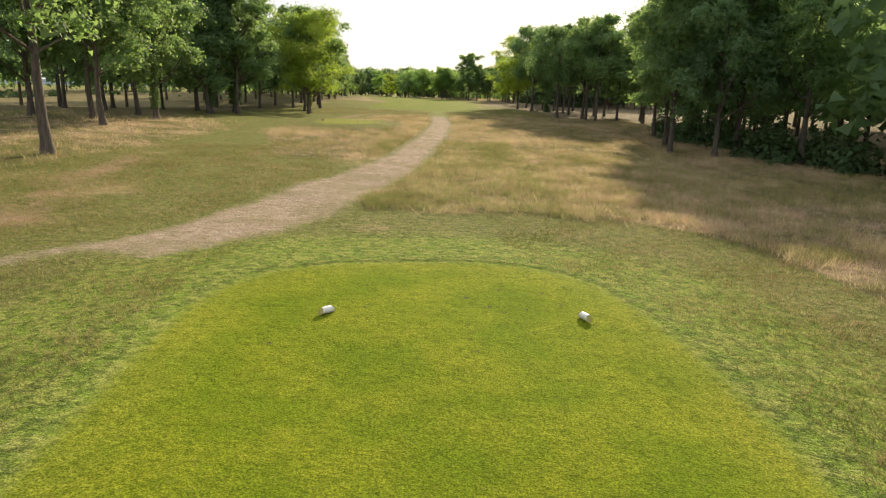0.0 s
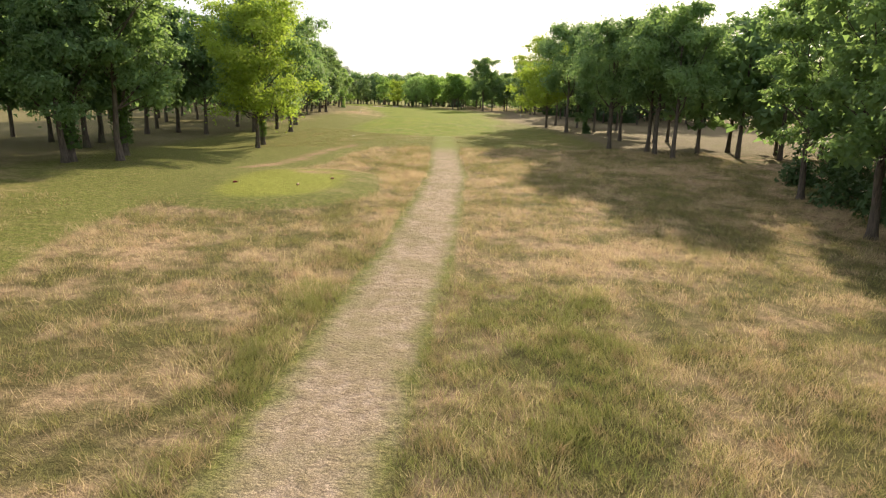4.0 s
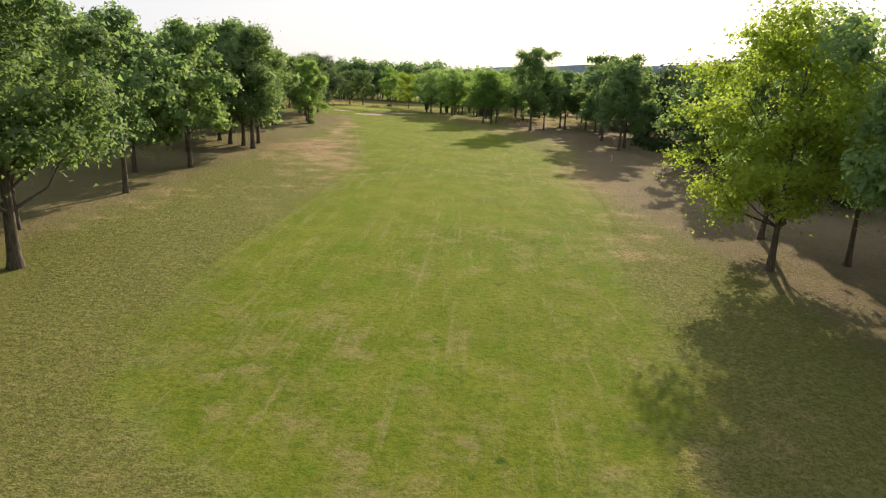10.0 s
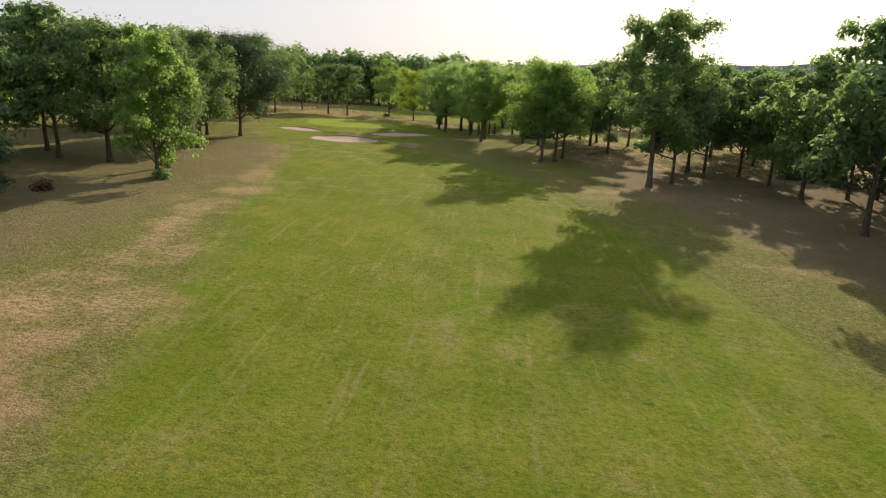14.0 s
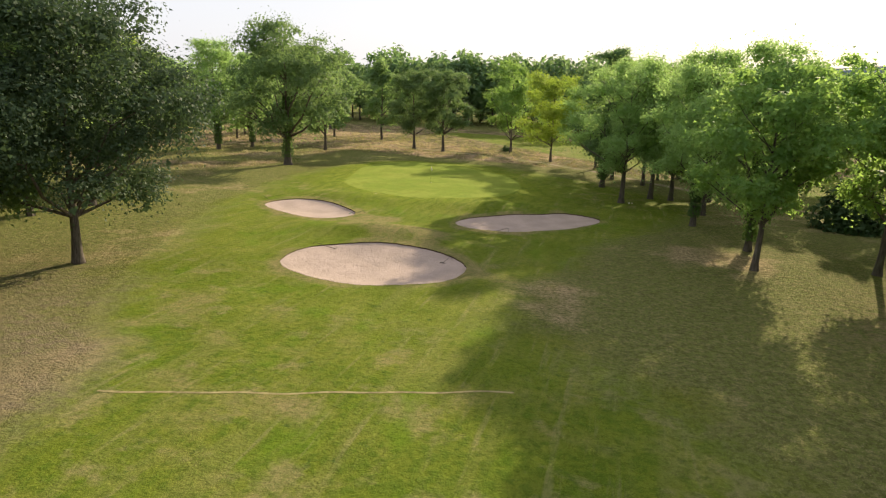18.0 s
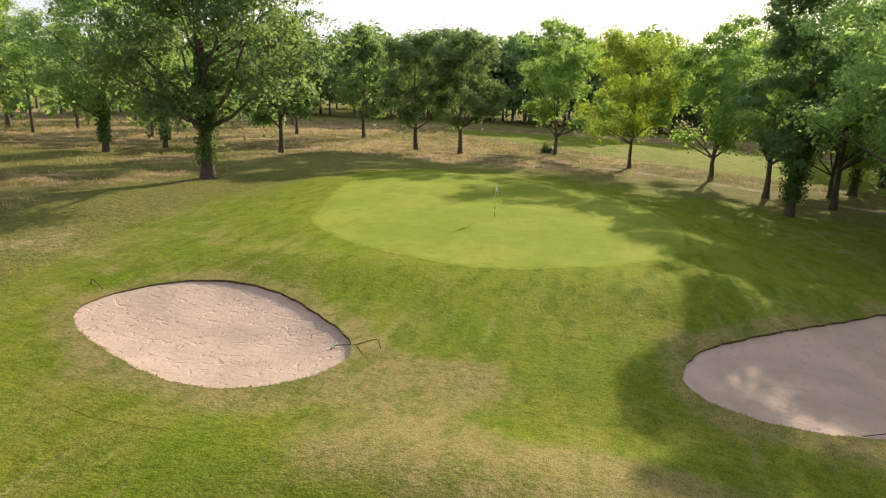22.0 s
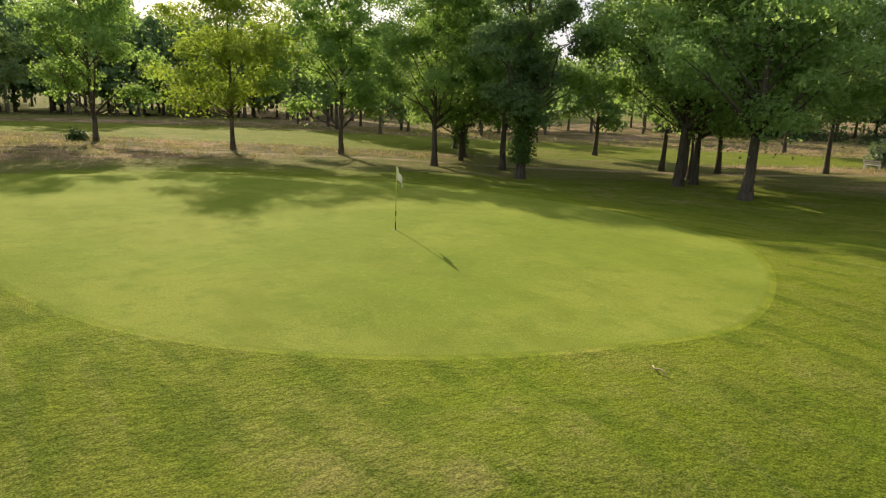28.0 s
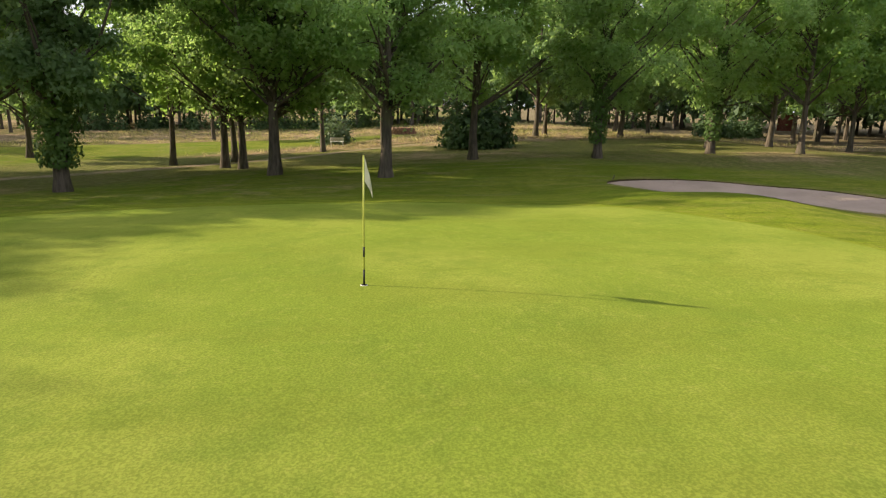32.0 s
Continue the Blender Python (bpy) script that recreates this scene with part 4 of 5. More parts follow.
row("broad", [(-48.5, 277.8, 15), (-50.7, 304.8, 14.5), (-59.7, 325.9, 15)], "trees of the left wood")
tagged(plant("dark", -47.2, 312, 15.5), group="trees of the left wood")

# wood along the right side of the first half
row("tall", [(23.3, 61.6, 16.5), (26.4, 58.6, 16.5), (32.8, 55.5, 17), (30, 62, 17), (29, 84, 17), (25.7, 70, 17.5)], "trees of the right wood")
row("high", [(26.9, 108.1, 17), (26.4, 113.3, 16), (26.5, 116.7, 17), (38.1, 119.7, 17), (22.8, 121.7, 16.5), (32.6, 133.6, 17), (35.2, 135.5, 16),
             (27.6, 135.0, 16), (28.7, 147, 16), (28.4, 157.5, 15), (34.6, 165.2, 16), (27.8, 171.4, 14)], "trees of the right wood")
tagged(plant("high", 22.6, 154.5, 19.4, 1), group="trees of the right wood")
tagged(plant("ivied", 25.6, 152.7, 9, 0), group="trees of the right wood")
tagged(plant("yellow", 20.9, 168.9, 17.5), group="trees of the right wood")
# the tree at 26.8, 248 is added to shade the ground before it
row("tall", [(24.4, 178.7, 17), (31.6, 216.2, 15), (26.8, 248, 16.5), (29.1, 254, 17.5), (27.3, 267.7, 18), (30.6, 287.3, 16), (16.9, 292.4, 15), (31.7, 324.2, 15)], "trees of the right wood")
tagged(plant("tall", 13.1, 288.2, 20, 0), group="trees of the right wood")
row("open", [(1.3, 306, 14.3), (3.5, 308.3, 14), (2.4, 321.7, 14), (2.1, 326.7, 14), (13.4, 320.4, 15), (-0.6, 328.2, 14), (11.9, 330.5, 14), (5.1, 312.9, 14), (23.5, 301, 15), (31.2, 298, 15), (22.9, 306.6, 15), (29.9, 305.3, 15)],
    "trees of the right wood")

# trees round the green
row("open", [(-8.2, 326, 12.6)], "trees round the green")
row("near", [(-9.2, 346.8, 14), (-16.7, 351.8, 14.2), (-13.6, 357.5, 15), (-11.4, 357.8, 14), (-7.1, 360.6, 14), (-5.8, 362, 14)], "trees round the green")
for x, y in ((-7.7, 331.6), (-10.7, 339.8)):
    tagged(plant("clad", x, y, 14), group="trees round the green")
tagged(plant("shroud", -19.2, 365.2, 16.8), group="trees round the green")
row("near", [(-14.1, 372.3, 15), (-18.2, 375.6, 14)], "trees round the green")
row("thin", [(-8.8, 383.6, 14)], "trees round the green")
row("thin", [(-11.9, 380, 14), (-3.5, 391, 14.5)], "trees round the green")
tagged(plant("thin", -21, 385.2, 15, 1), group="trees round the green")
tagged(plant("yellow", -28.6, 390.2, 13.9), group="trees round the green")
tagged(plant("thin", -37.2, 400.5, 16.2, 1), group="trees round the green")
tagged(plant("broad", -47.9, 392.4, 14, 1), group="trees round the green")
tagged(plant("broad", -53.8, 394, 13.4, 0), group="trees round the green")
row("broad", [(-66, 409, 15.5), (-64.8, 380.3, 14)], "trees round the green")
tagged(plant("thin", -60.0, 359.4, 17.8, 0), group="trees round the green")
row("clad", [(-79.8, 372.5, 16.5), (-77.9, 379.2, 15)], "trees round the green")
for x, y, tall in ((-121, 400.3, 18.5), (-152.5, 448, 17), (-175, 460, 17), (-134, 428, 17)):
    tagged(plant("near", x, y, tall, 1), group="trees round the green")
tagged(plant("small", -115, 410, 8), group="trees round the green")
tagged(plant("yellow", -100.5, 373.3, 18), group="trees round the green")
tagged(plant("clad", -68.9, 339.5, 13.5), group="trees round the green")
row("open", [(-76.9, 409.2, 15), (-1.5, 366.6, 14), (0.8, 363, 13), (8, 381.2, 14), (38.1, 374.7, 15)], "trees round the green")
row("high", [(14.2, 338, 15), (19.9, 335.8, 15), (36.7, 318, 15), (41.8, 343, 15), (12.9, 352.5, 13), (6.7, 357.3, 13), (47.5, 338, 15)], "trees round the green")


def far_tree(seed, tall, low, wide):
    """Arrays of one far tree: stem and coarser leaf sprays."""
    rng = np.random.default_rng(seed)
    sv, sf = tube([(0, 0, -0.3), (0, 0, 1.5), (0.2, 0.1, tall * 0.7)], [tall * 0.02, tall * 0.016, tall * 0.005], 6)
    pts, nrm = [], []
    for i in range(24):
        k = (i + 0.5) / 24
        r = wide * math.sin(math.pi * (0.18 + 0.78 * k)) ** 0.65 * rng.uniform(0.3, 0.85)
        c = np.array([r * math.cos(i * 2.4), r * math.sin(i * 2.4), tall * (low + (0.94 - low) * k ** 0.85)])
        d = rng.normal(size=(32, 3))
        d /= np.linalg.norm(d, axis=1)[:, None]
        pts.append(c + d * (wide * rng.uniform(0.24, 0.40)) * rng.uniform(0.6, 1.05, (32, 1)))
        nrm.append(d + rng.normal(0, 0.5, (32, 3)) + (0, 0, 0.35))
    lv, lf = spray_arrays(np.concatenate(pts), np.concatenate(nrm), 0.68, rng)
    return sv, np.vstack((sf[:, :3], sf[:, [0, 2, 3]])), lv, lf


FAR = [far_tree(91, 16, 0.20, 6.2), far_tree(92, 17, 0.24, 5.8), far_tree(93, 15, 0.17, 6.6), far_tree(94, 16, 0.27, 5.6)]


def wood(name, x0, x1, y0, y1, count, tall, gap, label, seed, leaf):
    """Trees beyond counting over a stretch of wood, in one mesh, no nearer than gap to one another."""
    rng = random.Random(seed)
    pieces, slots = [], []
    done = tries = 0
    while done < count and tries < count * 40:
        tries += 1
        x, y = rng.uniform(x0, x1), rng.uniform(y0, y1)
        if all((x - a) ** 2 + (y - b) ** 2 > gap * gap for a, b in STAND):
            STAND.append((x, y))
            sv, sf, lv, lf = FAR[rng.randrange(len(FAR))]
            s, w, q = tall / 16 * rng.uniform(0.85, 1.12), rng.uniform(0, 6.28), rng.uniform(0.92, 1.1)
            c, d = math.cos(w), math.sin(w)
            m = np.array([[c, d, 0], [-d, c, 0], [0, 0, 1]]) * (q, q, 1) * s
            o = (x, y, at(x, y))
            pieces += [(sv @ m + o, sf), (lv @ m + o, lf)]
            slots += [np.zeros(len(sf)), np.ones(len(lf))]
            done += 1
    v, f = join(pieces)
    tagged(new(name, mesh_of(name, v, f, (BARK, leaf), False, np.concatenate(slots))), label, "wood", kind="stuff")


for k in range(12):                    # keeps a way clear before the hut
    STAND.append((73 - 4.5 * k, 276 + 3.0 * k))
wood("far_wood", -70, -46, 40, 235, 16, 18, 7.0, "oaks standing deeper in the left wood", 1, LEAF_DARK)
wood("far_wood", 31, 72, 30, 118, 52, 16, 3.6, "dense trees deeper in the right wood", 2, LEAF_DARK)
wood("far_wood", 35, 78, 184, 300, 72, 15.5, 3.8, "dense trees deeper in the right wood", 3, LEAF_DENSE)
wood("far_wood", -150, -112, -30, 330, 64, 17, 5.5, "wood on the far side of the open field", 4, LEAF_DARK)
wood("far_wood", -98, -60, 236, 335, 28, 15, 5.5, "trees deeper in the wood left of the bunkers", 5, LEAF_OAK)
wood("far_wood", -150, -88, 335, 470, 26, 15, 8.5, "scattered trees on the dry grass", 6, LEAF_OAK)
wood("far_wood", -140, 30, 470, 488, 84, 20, 3.2, "dark close row of trees beyond the neighbouring fairway", 10, LEAF_DARK)
wood("far_wood", -160, 150, 486, 545, 90, 16.5, 5.5, "wood beyond the neighbouring fairway", 7, LEAF_OAK)
wood("far_wood", 72, 135, 268, 440, 120, 17, 4.2, "wood beyond the dry meadow", 8, LEAF_DARK)
wood("far_wood", 2, 66, 414, 450, 20, 15.5, 7, "trees along the neighbouring fairway", 9, LEAF_OAK)

# ---- undergrowth and bushes ----


def thicket(name, c, r, tall, n, size, rng):
    """Leaf sprays over a low uneven mound at c."""
    d = rng.normal(size=(n, 3))
    d /= np.linalg.norm(d, axis=1)[:, None]
    d[:, 2] = np.abs(d[:, 2])
    lump = 1 + 0.2 * np.sin(d @ rng.normal(0, 4, 3)) + 0.12 * np.sin(d @ rng.normal(0, 8, 3))
    p = d * (lump * (1 - 0.5 * rng.uniform(0, 1, n) ** 2))[:, None] * (r, r, tall)
    return np.asarray(c) + p, d + rng.normal(0, 0.6, (n, 3)) + (0, 0, 0.3)


def undergrowth(line, width, count, tall, label, seed):
    rng = np.random.default_rng(seed)
    pts, nrm = [], []
    line = np.array(line, float)
    s = np.concatenate(([0], np.cumsum(np.linalg.norm(np.diff(line, axis=0), axis=1))))
    for _ in range(count):
        u = rng.uniform(0, s[-1])
        x, y = np.interp(u, s, line[:, 0]) + rng.uniform(0, width), np.interp(u, s, line[:, 1])
        p, q = thicket("", (x, y, at(x, y) - 0.1), rng.uniform(1.0, 2.0), tall * rng.uniform(0.5, 1.2), 230, 0.3, rng)
        pts.append(p)
        nrm.append(q)
    tagged(new("undergrowth", foliage("undergrowth", np.concatenate(pts), np.concatenate(nrm), 0.26, rng, SHRUB)), label, "bushes", kind="stuff")


undergrowth([(35, 36), (31.5, 45), (29, 55), (29, 70), (30, 85), (32, 98)], 8, 60, 3.2, "dark undergrowth closing the right wood's edge", 1)
undergrowth([(31, 276), (34, 250), (37, 236), (40, 225), (41, 212), (40, 195)], 8, 60, 3.0, "dark undergrowth below the right wood", 2)
undergrowth([(36, 309), (41, 301), (46, 296)], 6, 16, 3.2, "dark bushes beside the right wood", 3)
undergrowth([(72, 300), (72, 420)], 10, 60, 3.6, "dark undergrowth along the wood beyond the meadow", 5)
undergrowth([(-112, 20), (-112, 330)], 6, 50, 2.5, "dark undergrowth on the field's far edge", 4)


def bush(x, y, r, tall, leaf, label, n=1500, size=0.2, seed=1):
    """A bush of several stems with leaves down to the ground."""
    rng = np.random.default_rng(seed)
    base = new("bush")
    base.location = (x, y, at(x, y) - 0.03)
    stems = [tube([(0.1 * k, 0, -0.2), (0.3 * r * math.cos(2.1 * k), 0.3 * r * math.sin(2.1 * k), tall * 0.4), (0.55 * r * math.cos(2.1 * k + 0.3), 0.55 * r * math.sin(2.1 * k + 0.3), tall * 0.75)], [0.05, 0.035, 0.015], 5) for k in range(4)]
    part("stems", mesh_of("stems", *join(stems), BARK), base)
    pts, nrm = zip(*[thicket("", (0.45 * r * math.cos(a), 0.45 * r * math.sin(a), 0), 0.62 * r, tall * rng.uniform(0.75, 1), n // 5, size, rng) for a in np.arange(5) * 1.257])
    part("foliage", foliage("foliage", np.concatenate(pts), np.concatenate(nrm), size, rng, leaf), base)
    return tagged(base, label, "bush")


bush(2.6, 345, 2.9, 3.9, SHRUB, "large dark evergreen bush on the dry grass", 3600, 0.24, 2)
bush(-38.3, 402.6, 0.95, 1.2, SHRUB, "small dark bush at an ash tree's foot", 700, 0.14, 3)
bush(20.5, 357.5, 1.8, 2.9, LEAF_GREY, "grey-green rounded bush beside the path", 1500, 0.2, 4)
bush(-44.5, 261.2, 0.9, 1.0, BRUSH, "small reddish-brown bush at the wood's edge", 500, 0.14, 5)
bush(-38.6, 270.2, 0.9, 1.1, LEAF_OAK, "low green shoots round a young oak's foot", 700, 0.14, 7)
bush(25.9, 152.4, 0.8, 1.9, SHRUB, "dark ivy bush round a stump at the wood's edge", 900, 0.15, 8)
bush(-67.5, 341.5, 1.0, 0.9, SHRUB, "low dark bush beside a trunk", 500, 0.15, 9)

# ---- unmown grass ----


def blades(name, x0, x1, y0, y1, tufts, per, tall, wide, label, seed, field="long", material=HAY):
    """Thin upright blades in tufts wherever the grass is left to grow, in one mesh."""
    rng = np.random.default_rng(seed)
    x, y = rng.uniform(x0, x1, tufts), rng.uniform(y0, y1, tufts)
    g = fields(x, y)
    lush = 0.5 + 0.5 * np.sin(x * 0.9 + 2 * np.sin(y * 0.5)) * np.sin(y * 0.7 + 1.5 * np.sin(x * 0.43))
    keep = (g[field] > rng.uniform(0.15, 0.95, tufts)) & (lush > rng.uniform(-0.6, 0.7, tufts))
    x, y, lush = x[keep], y[keep], lush[keep]
    n = len(x) * per
    bx = np.repeat(x, per) + rng.normal(0, 0.13, n)
    by = np.repeat(y, per) + rng.normal(0, 0.13, n)
    bz = height(bx, by) - 0.02
    h = tall * rng.uniform(0.45, 1.15, n) * np.repeat(0.65 + 0.5 * lush, per)
    lean = np.repeat(rng.normal(0, 0.42, (len(x), 2)), per, 0) + rng.normal(0, 0.34, (n, 2)) + (-0.1, -0.05)
    a = rng.uniform(0, math.pi, n)
    w = wide * rng.uniform(0.6, 1.3, n)
    dx, dy = np.cos(a) * w, np.sin(a) * w
    v = np.empty((n, 3, 3))
    v[:, 0] = np.column_stack((bx - dx, by - dy, bz))
    v[:, 1] = np.column_stack((bx + dx, by + dy, bz))
    v[:, 2] = np.column_stack((bx + lean[:, 0] * h, by + lean[:, 1] * h, bz + h))
    tagged(new(name, mesh_of(name, v.reshape(-1, 3), np.arange(3 * n).reshape(-1, 3), material, False)), label, "grass", kind="stuff")


blades("long_grass", -5, 34, 1, 126, 50000, 11, 0.42, 0.0075, "long dry seeding grass, straw and pinkish", 1)
blades("long_grass", -4, 7, 17, 56, 14000, 12, 0.36, 0.007, "dense green tufts beside the path below the tee", 11, material=GREEN_TUFT)
blades("long_grass", 6, 17, 17, 52, 8000, 12, 0.36, 0.007, "dense tufts of half-dry grass below the tee", 12)
blades("long_grass", -20, 0, 40, 132, 20000, 11, 0.38, 0.0075, "long straw-coloured grass beside the path", 2)
blades("long_grass", -46, -18, 14, 80, 9000, 7, 0.40, 0.016, "yellow unmown grass below the left wood", 3)
blades("long_grass", -130, -58, 330, 450, 12000, 8, 0.42, 0.02, "tall dry meadow grass under scattered trees", 4, material=MEADOW)
blades("long_grass", -62, 30, 376, 440, 12000, 8, 0.40, 0.02, "tall dry grass behind the green", 5, material=MEADOW)
blades("long_grass", 4, 92, 298, 400, 15000, 8, 0.40, 0.02, "tall dry meadow grass under trees", 6, material=MEADOW)

blades("rough_grass", -30, -5, 4, 46, 34000, 5, 0.13, 0.012, "short uneven rough grass round the tee", 7, "short", SHORT)
blades("rough_grass", 3, 16, 2, 30, 14000, 5, 0.13, 0.012, "short uneven rough grass on the tee bank", 8, "short", SHORT)
blades("rough_grass", -24, 24, 112, 150, 30000, 4, 0.10, 0.014, "short uneven rough grass before the fairway", 9, "short", SHORT)

# ---- golf things ----
WHITE = plain("white_paint", (0.78, 0.77, 0.72), 0.5)
POLE = plain("pole_paint", (0.52, 0.56, 0.12), 0.35)
BLACK = plain("black_band", (0.03, 0.03, 0.03), 0.4)
CLOTH = plain("flag_cloth", (0.80, 0.76, 0.68), 0.85, 0, 0.12, 6)
CUT = plain("cut_wood", (0.36, 0.33, 0.10), 0.8)
METAL = plain("rusty_rod", (0.075, 0.055, 0.045), 0.55, 0.3, 0.4)
RAKE_GREEN = plain("green_plastic", (0.015, 0.16, 0.075), 0.45)
RED = plain("red_paint", (0.22, 0.03, 0.025), 0.5)
HOLE_BLACK = plain("hole", (0.012, 0.011, 0.01), 0.9)


def bm_mesh(name, bm, material):
    me = bpy.data.meshes.new(name)
    bm.to_mesh(me)
    bm.free()
    me.materials.append(material)
    return me


def box(name, size, at_, material, bevel=0.01, turn=None):
    """A box with softened edges, its middle at at_."""
    bm = bmesh.new()
    bmesh.ops.create_cube(bm, size=1, matrix=Matrix.Translation(at_) @ (turn or Matrix()) @ Matrix.Diagonal((*size, 1)))
    if bevel:
        bmesh.ops.bevel(bm, geom=list(bm.edges), offset=bevel, segments=1, affect="EDGES")
    return bm_mesh(name, bm, material)


def rod(name, points, radius, material, sides=8):
    """A bent rod of even thickness with closed ends."""
    bm = bmesh.new()
    v, f = tube(points, [radius] * len(points), sides)
    vs = [bm.verts.new(p) for p in v]
    for q in f:
        bm.faces.new([vs[i] for i in q])
    bm.faces.new(vs[:sides][::-1])
    bm.faces.new(vs[-sides:])
    for face in bm.faces:
        face.smooth = len(face.verts) == 4
    return bm_mesh(name, bm, material)


def flagstick(x, y):
    base = new("golf_flag")
    base.location = (x, y, at(x, y) + 0.02)
    part("pole", rod("pole", [(0, 0, -0.1), (0, 0, 1.0), (0.004, -0.004, 1.9)], 0.013, POLE), base, "yellow-green painted pole")
    part("band", rod("band", [(0, 0, 0.0), (0, 0, 0.24)], 0.0155, BLACK), base, "black band")
    part("band", rod("band", [(0, 0, 0.43), (0, 0, 0.58)], 0.0155, BLACK), base, "black band")
    # cloth hanging limp in folds
    n, m = 15, 17
    v, f = [], []
    for side in (0.004, -0.004):
        for i in range(m):
            t = i / (m - 1)
            for j in range(n):
                s = j / (n - 1)
                drop = 1.89 - 0.36 * t - s * (0.10 + 0.22 * (1 - 0.25 * t))
                out = 0.012 + 0.17 * s * (0.45 + 0.55 * t) * (1 - 0.35 * s * t)
                fold = 0.035 * s * math.sin(9 * s + 3.5 * t) + side + 1.35 * out
                v.append((fold, -out, drop))
    for k in (0, n * m):
        for i in range(m - 1):
            for j in range(n - 1):
                a = k + i * n + j
                f.append((a, a + 1, a + 1 + n, a + n))
    part("flag_cloth", mesh_of("flag_cloth", v, f, CLOTH), base, "limp off-white cloth")
    return tagged(base, "off-white limp flag on a yellow pole in the green", "flag")


flagstick(-37.66, 351.8)
cup = new("golf_hole")
cup.location = (-37.66, 351.8, at(-37.66, 351.8) + 0.025)
part("rim", mesh_of("rim", *tube([(0, 0, -0.02), (0, 0, 0.002), (0, 0, 0.003)], [0.056, 0.056, 0.05], 24), WHITE), cup, "white cup rim")
part("inside", mesh_of("inside", *tube([(0, 0, 0.001), (0, 0, 0.0012)], [0.05, 0.001], 24), HOLE_BLACK), cup, "dark inside")
tagged(cup, "hole cup with white rim round the pole", "hole")


def tee_marker(x, y, turn, body, ends, label, size=1.0, lift=0.0):
    """A short round billet cut slantwise at both ends, lying on the grass."""
    base = new("tee_marker")
    base.matrix_basis = Matrix.Translation((x, y, at(x, y) + 0.02 + lift)) @ Matrix.Rotation(radians(turn), 4, "Z") @ Matrix.Scale(size, 4)
    v, f = tube([(-0.13, 0, 0.065), (-0.06, 0, 0.065), (0.06, 0, 0.065), (0.13, 0, 0.065)], [0.062, 0.065, 0.065, 0.062], 14)
    v[:, 0] += 0.55 * (v[:, 2] - 0.065) * np.sign(v[:, 0]) * -1 * (np.abs(v[:, 0]) > 0.1)
    part("billet", mesh_of("billet", v, f, body), base)
    for q in (0, 3):
        ring = v[q * 14:(q + 1) * 14]
        bm = bmesh.new()
        vs = [bm.verts.new(p + (0.002 if q else -0.002, 0, 0)) for p in ring]
        bm.faces.new(vs if q else vs[::-1])
        part("cut_end", bm_mesh("cut_end", bm, ends), base, "slanted cut end")
    return tagged(base, label, "tee marker", "tee markers")


tee_marker(-1.42, 11.5, 48, WHITE, CUT, "white painted log billet lying on the tee", 1.15)
tee_marker(3.95, 11.65, 112, WHITE, CUT, "white painted log billet lying on the tee", 1.15)
tee_marker(-13.2, 76.3, 30, RED, CUT, "red painted log billet on the smaller tee")
tee_marker(-9.0, 76.4, 80, RED, CUT, "red painted log billet on the smaller tee")
tee_marker(-7.4, 80.4, 60, RED, CUT, "red painted log billet on the smaller tee")


def rake(x, y, turn, length, head, label, prop=0.30):
    """A bunker rake on its tines, the bent handle's end on the turf."""
    base = new("bunker_rake")
    base.matrix_basis = Matrix.Translation((x, y, at(x, y) - 0.16)) @ Matrix.Rotation(radians(turn), 4, "Z")
    part("handle", rod("handle", [(0, 0, 0.07), (length * 0.5, 0, prop * 0.6), (length * 0.9, 0, prop + 0.1), (length * 0.96, 0, prop + 0.08), (length, 0.05, 0.1)], 0.013, METAL), base, "thin dark bent handle")
    bar = part("head", box("head", (0.035, 0.46, 0.03), (0, 0, 0.075), head, 0.006), base)
    for k in range(9):
        part("tine", rod("tine", [(0, -0.2 + 0.05 * k, 0.07), (-0.012, -0.2 + 0.05 * k, 0.0)], 0.006, head, 5), bar)
    return tagged(base, label, "rake", "bunker rakes")


rake(-39.4, 333.5, 0, 1.35, RAKE_GREEN, "green-headed rake propped on the bunker edge")
rake(-47.8, 335.05, 160, 1.4, METAL, "dark rake lying over the bunker edge")
rake(-26.7, 332.5, 12, 1.5, METAL, "dark rake lying in the shaded bunker")
rake(-19.5, 342.0, -30, 1.2, METAL, "dark rake at the shaded bunker's edge")
rake(-27.6, 321.7, 70, 1.1, METAL, "dark rake lying in the large bunker")
rake(-35.4, 322.0, 178, 1.7, METAL, "dark bent rake over the large bunker's edge")


def stake(x, y, tall):
    base = new("marker_stake")
    base.location = (x, y, at(x, y))
    part("post", rod("post", [(0, 0, -0.1), (0.01, 0, tall * 0.9)], 0.03, WHITE), base)
    part("cap", rod("cap", [(0.01, 0, tall * 0.9), (0.011, 0, tall)], 0.033, WHITE), base, "rounded white top")
    return tagged(base, "slim white marker stake in dry rough", "stake", "marker stakes")


stake(-25.5, 223.1, 0.8)
stake(21.9, 230.3, 0.95)

lid = new("sprinkler_lid")
lid.location = (-13.9, 133.0, at(-13.9, 133.0) + 0.03)
part("plate", rod("plate", [(0, 0, -0.03), (0, 0, 0.02)], 0.17, WHITE, 18), lid)
part("nozzle", rod("nozzle", [(0, 0, 0.02), (0, 0, 0.035)], 0.05, BLACK, 12), lid, "dark nozzle")
tagged(lid, "pale round sprinkler lid in the rough", "sprinkler")

twig = new("twig", rod("twig", [(-40.18, 341.0, 0), (-40.12, 341.1, 0.03), (-40.16, 341.2, 0.02), (-40.05, 341.3, 0)], 0.012, plain("dry_wood", (0.45, 0.38, 0.25), 0.8), 6))
twig.location = (0, 0, at(-40.1, 341.1) + 0.03)
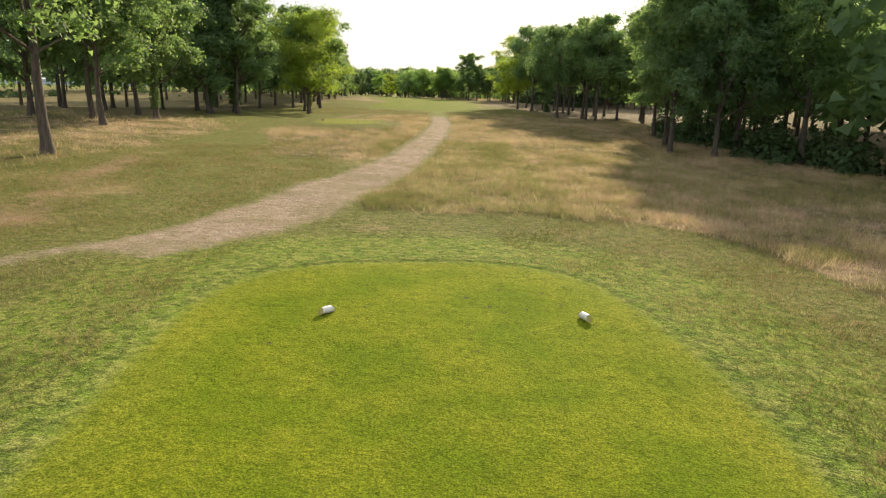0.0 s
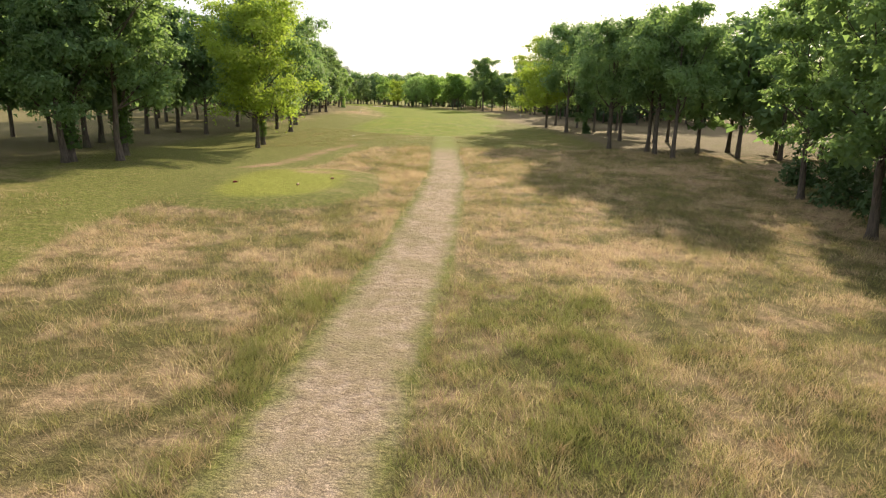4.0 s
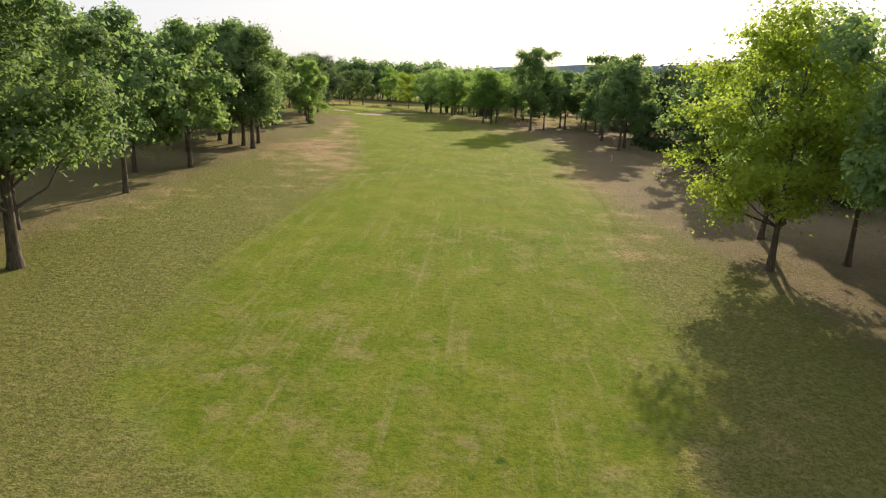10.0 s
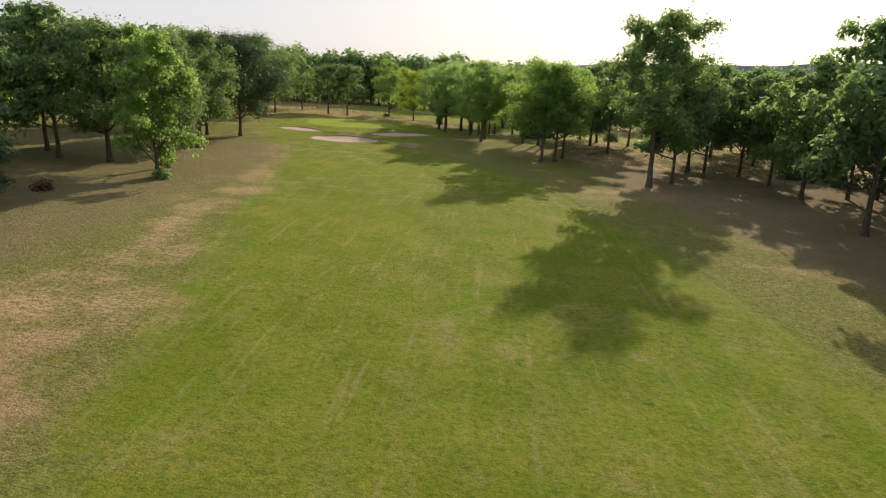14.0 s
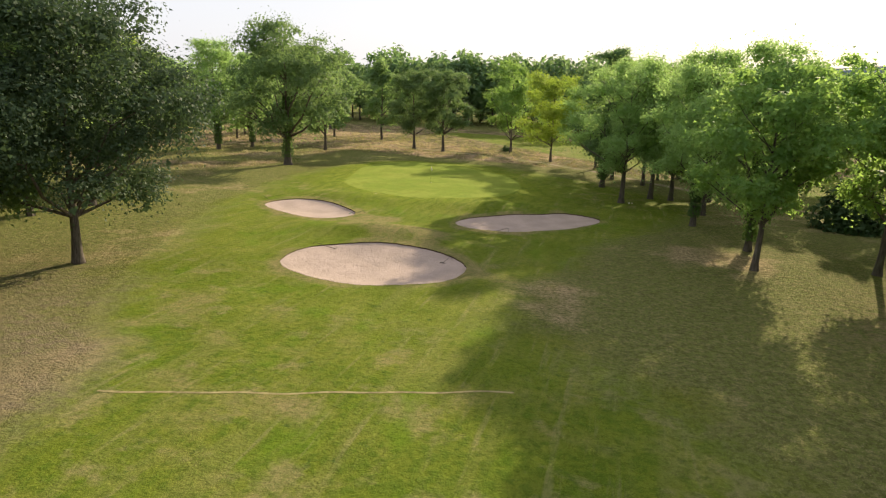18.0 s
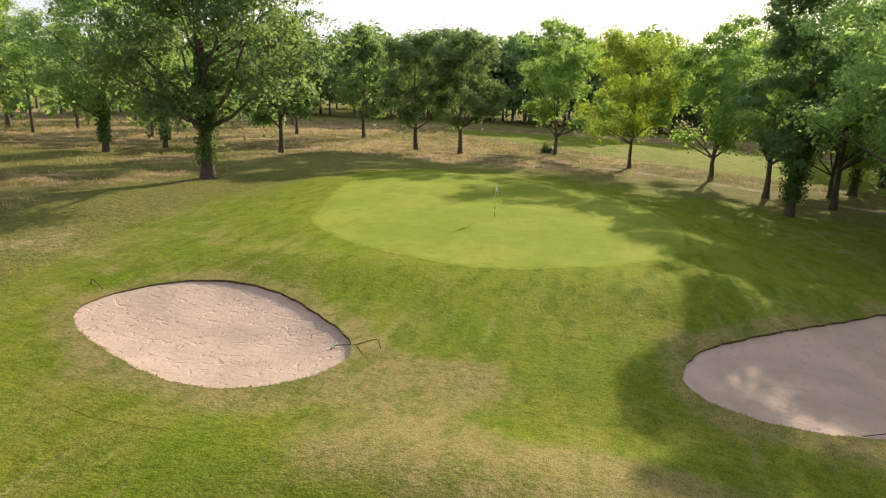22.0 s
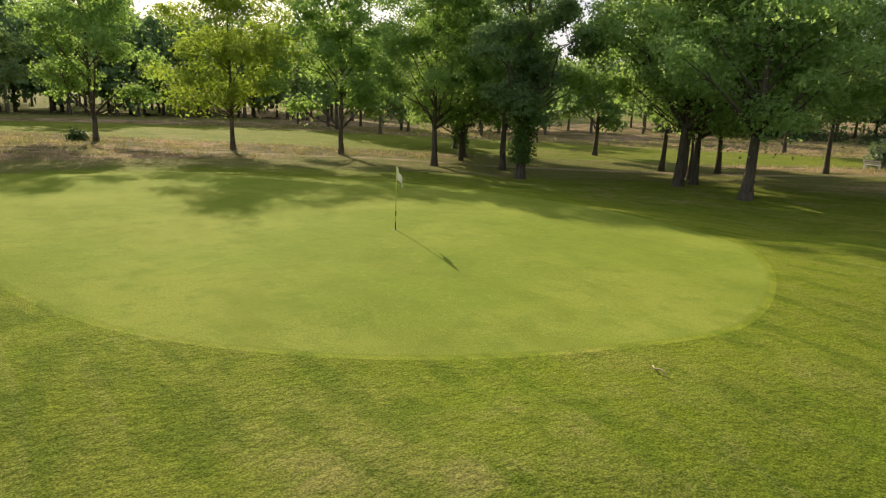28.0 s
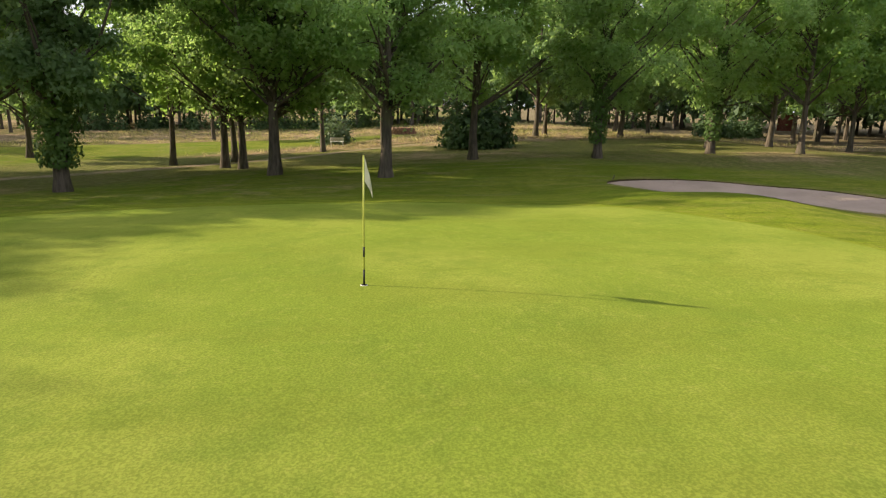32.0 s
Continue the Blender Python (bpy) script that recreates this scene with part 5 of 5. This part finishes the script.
tagged(twig, "pale dry twig lying on the mown apron", "twig")


def stone(x, y, r, seed, label):
    bm = bmesh.new()
    bmesh.ops.create_icosphere(bm, subdivisions=2, radius=r)
    for v in bm.verts:
        v.co *= 1 + 0.3 * noise.noise(v.co * 9 + Vector((seed, 0, 0)))
        v.co.z *= 0.6
    ob = new("stone", bm_mesh("stone", bm, plain("pale_stone", (0.62, 0.58, 0.42), 0.9)))
    ob.location = (x, y, at(x, y) + r * 0.3)
    return tagged(ob, label, "stone")


stone(-15.9, 351.9, 0.12, 1, "pale stone at an oak's foot")
stone(-15.6, 352.0, 0.09, 4, "small pale stone at an oak's foot")

# holes knocked in the tee turf
DIVOT = plain("divot_soil", (0.055, 0.042, 0.025), 0.95, 0, 0.5, 30)
for k, (x, y) in enumerate([(1.5, 12.9), (2.3, 13.5), (3.3, 13.3), (3.9, 13.8), (-0.8, 13.4), (-0.7, 11.9), (2.3, 12.0), (2.8, 12.2), (5.1, 11.9), (2.0, 12.3), (3.6, 12.5), (5.2, 14.9), (1.6, 9.8), (-2.2, 9.9)]):
    rng = np.random.default_rng(k)
    a = np.linspace(0, 2 * math.pi, 10, endpoint=False)
    r = 0.042 * rng.uniform(0.6, 1.3, 10) * (1.4 if k == 0 else 1)
    ring = np.column_stack((r * np.cos(a) * 0.7, r * np.sin(a) * 1.5, 0.026 + 0 * a))
    low = np.column_stack((ring[:, 0] * 0.5, ring[:, 1] * 0.5, 0.022 + 0 * a))
    v = np.vstack((ring, low, [(0, 0, 0.0215)]))
    j = np.arange(10)
    f = np.vstack((np.stack((j, (j + 1) % 10, 10 + (j + 1) % 10, 10 + j), 1), np.stack((10 + j, 10 + (j + 1) % 10, np.full(10, 20), np.full(10, 20)), 1)))
    ob = new("divot", mesh_of("divot", v, f[:10], DIVOT))
    ob.location = (x, y, at(x, y))
    tagged(ob, "small dark divot of bare soil in the tee turf", "divot", "divots in the tee", "structure")


def log_pile(x, y, turn):
    """Cut logs lying side by side in two rows."""
    bark, cut = bark_material("log_bark", (0.16, 0.09, 0.065), (0.09, 0.05, 0.04)), plain("log_end", (0.30, 0.17, 0.11), 0.85, 0, 0.4, 9)
    rng = random.Random(5)
    base = new("log_pile")
    base.matrix_basis = Matrix.Translation((x, y, at(x, y))) @ Matrix.Rotation(radians(turn), 4, "Z")
    for level, count in ((0, 7), (1, 6)):
        for k in range(count):
            r, c = rng.uniform(0.22, 0.27), (k - (count - 1) / 2) * 0.52
            z, half = 0.24 + 0.43 * level, rng.uniform(0.9, 1.1)
            log = part("log", mesh_of("log", *tube([(-half, c, z), (0, c + rng.uniform(-0.02, 0.02), z), (half, c, z)], [r, r * 0.97, r * 0.95], 12), bark), base)
            for s in (-1, 1):
                part("cut_end", mesh_of("cut_end", *tube([(s * (half + 0.004), c, z), (s * (half + 0.006), c, z)], [r * 0.96, 0.004], 12), cut), log, "pale brown sawn end")
    return tagged(base, "stack of reddish-brown sawn logs on the meadow", "logs")


log_pile(41.1, 350.4, 8)


def bench(x, y, turn):
    base = new("bench")
    base.matrix_basis = Matrix.Translation((x, y, at(x, y))) @ Matrix.Rotation(radians(turn), 4, "Z")
    for k in range(3):
        part("seat_slat", box("seat_slat", (1.3, 0.12, 0.035), (0, -0.14 + 0.14 * k, 0.45), WHITE), base)
    for k in range(2):
        part("back_slat", box("back_slat", (1.3, 0.03, 0.12), (0, 0.26, 0.62 + 0.17 * k), WHITE), base)
    for sx in (-0.55, 0.55):
        part("leg", box("leg", (0.07, 0.07, 0.45), (sx, -0.15, 0.2), WHITE), base)
        part("leg", box("leg", (0.07, 0.07, 0.82), (sx, 0.23, 0.39), WHITE), base)
    return tagged(base, "small white slatted bench on dry grass", "bench")


bench(15, 356.9, 95)


def hut(x, y, turn):
    """A small timber shelter with a gable roof."""
    wood_red = plain("red_boards", (0.20, 0.055, 0.03), 0.75, 0, 0.35, 5)
    roof = plain("roof_tiles", (0.24, 0.11, 0.075), 0.85, 0, 0.35, 6)
    base = new("timber_hut")
    base.matrix_basis = Matrix.Translation((x, y, at(x, y))) @ Matrix.Rotation(radians(turn), 4, "Z")
    for k in range(13):
        part("board", box("board", (0.24, 0.05, 2.4), (-1.5 + 0.25 * k, 1.3, 1.2), wood_red), base)
    for sy in (-1, 1):
        for k in range(7):
            part("board", box("board", (0.05, 0.2, 1.1), (sy * 1.6, -1.2 + 0.4 * k, 0.55), wood_red), base)
    for sx in (-1.55, 0, 1.55):
        part("post", box("post", (0.14, 0.14, 2.4), (sx, -1.3, 1.2), wood_red), base)
    part("rail", box("rail", (3.1, 0.08, 0.12), (0, -1.3, 0.9), wood_red), base)
    for s in (-1, 1):
        part("roof_side", box("roof_side", (2.3, 3.4, 0.09), (s * 0.98, 0, 2.98), roof, 0.01, Matrix.Rotation(s * radians(32), 4, "Y")), base)
    bm = bmesh.new()
    for yy in (-1.32, 1.32):
        vs = [bm.verts.new(p) for p in ((-1.6, yy, 2.4), (1.6, yy, 2.4), (0, yy, 3.45))]
        vs2 = [bm.verts.new(v.co + Vector((0, 0.05, 0))) for v in vs]
        bm.faces.new(vs)
        bm.faces.new(vs2[::-1])
        for a in range(3):
            bm.faces.new((vs[a], vs2[a], vs2[(a + 1) % 3], vs[(a + 1) % 3]))
    part("gable", bm_mesh("gable", bm, wood_red), base)
    return tagged(base, "small red-brown timber hut with gable roof among trees", "hut")


hut(73, 276, 55)
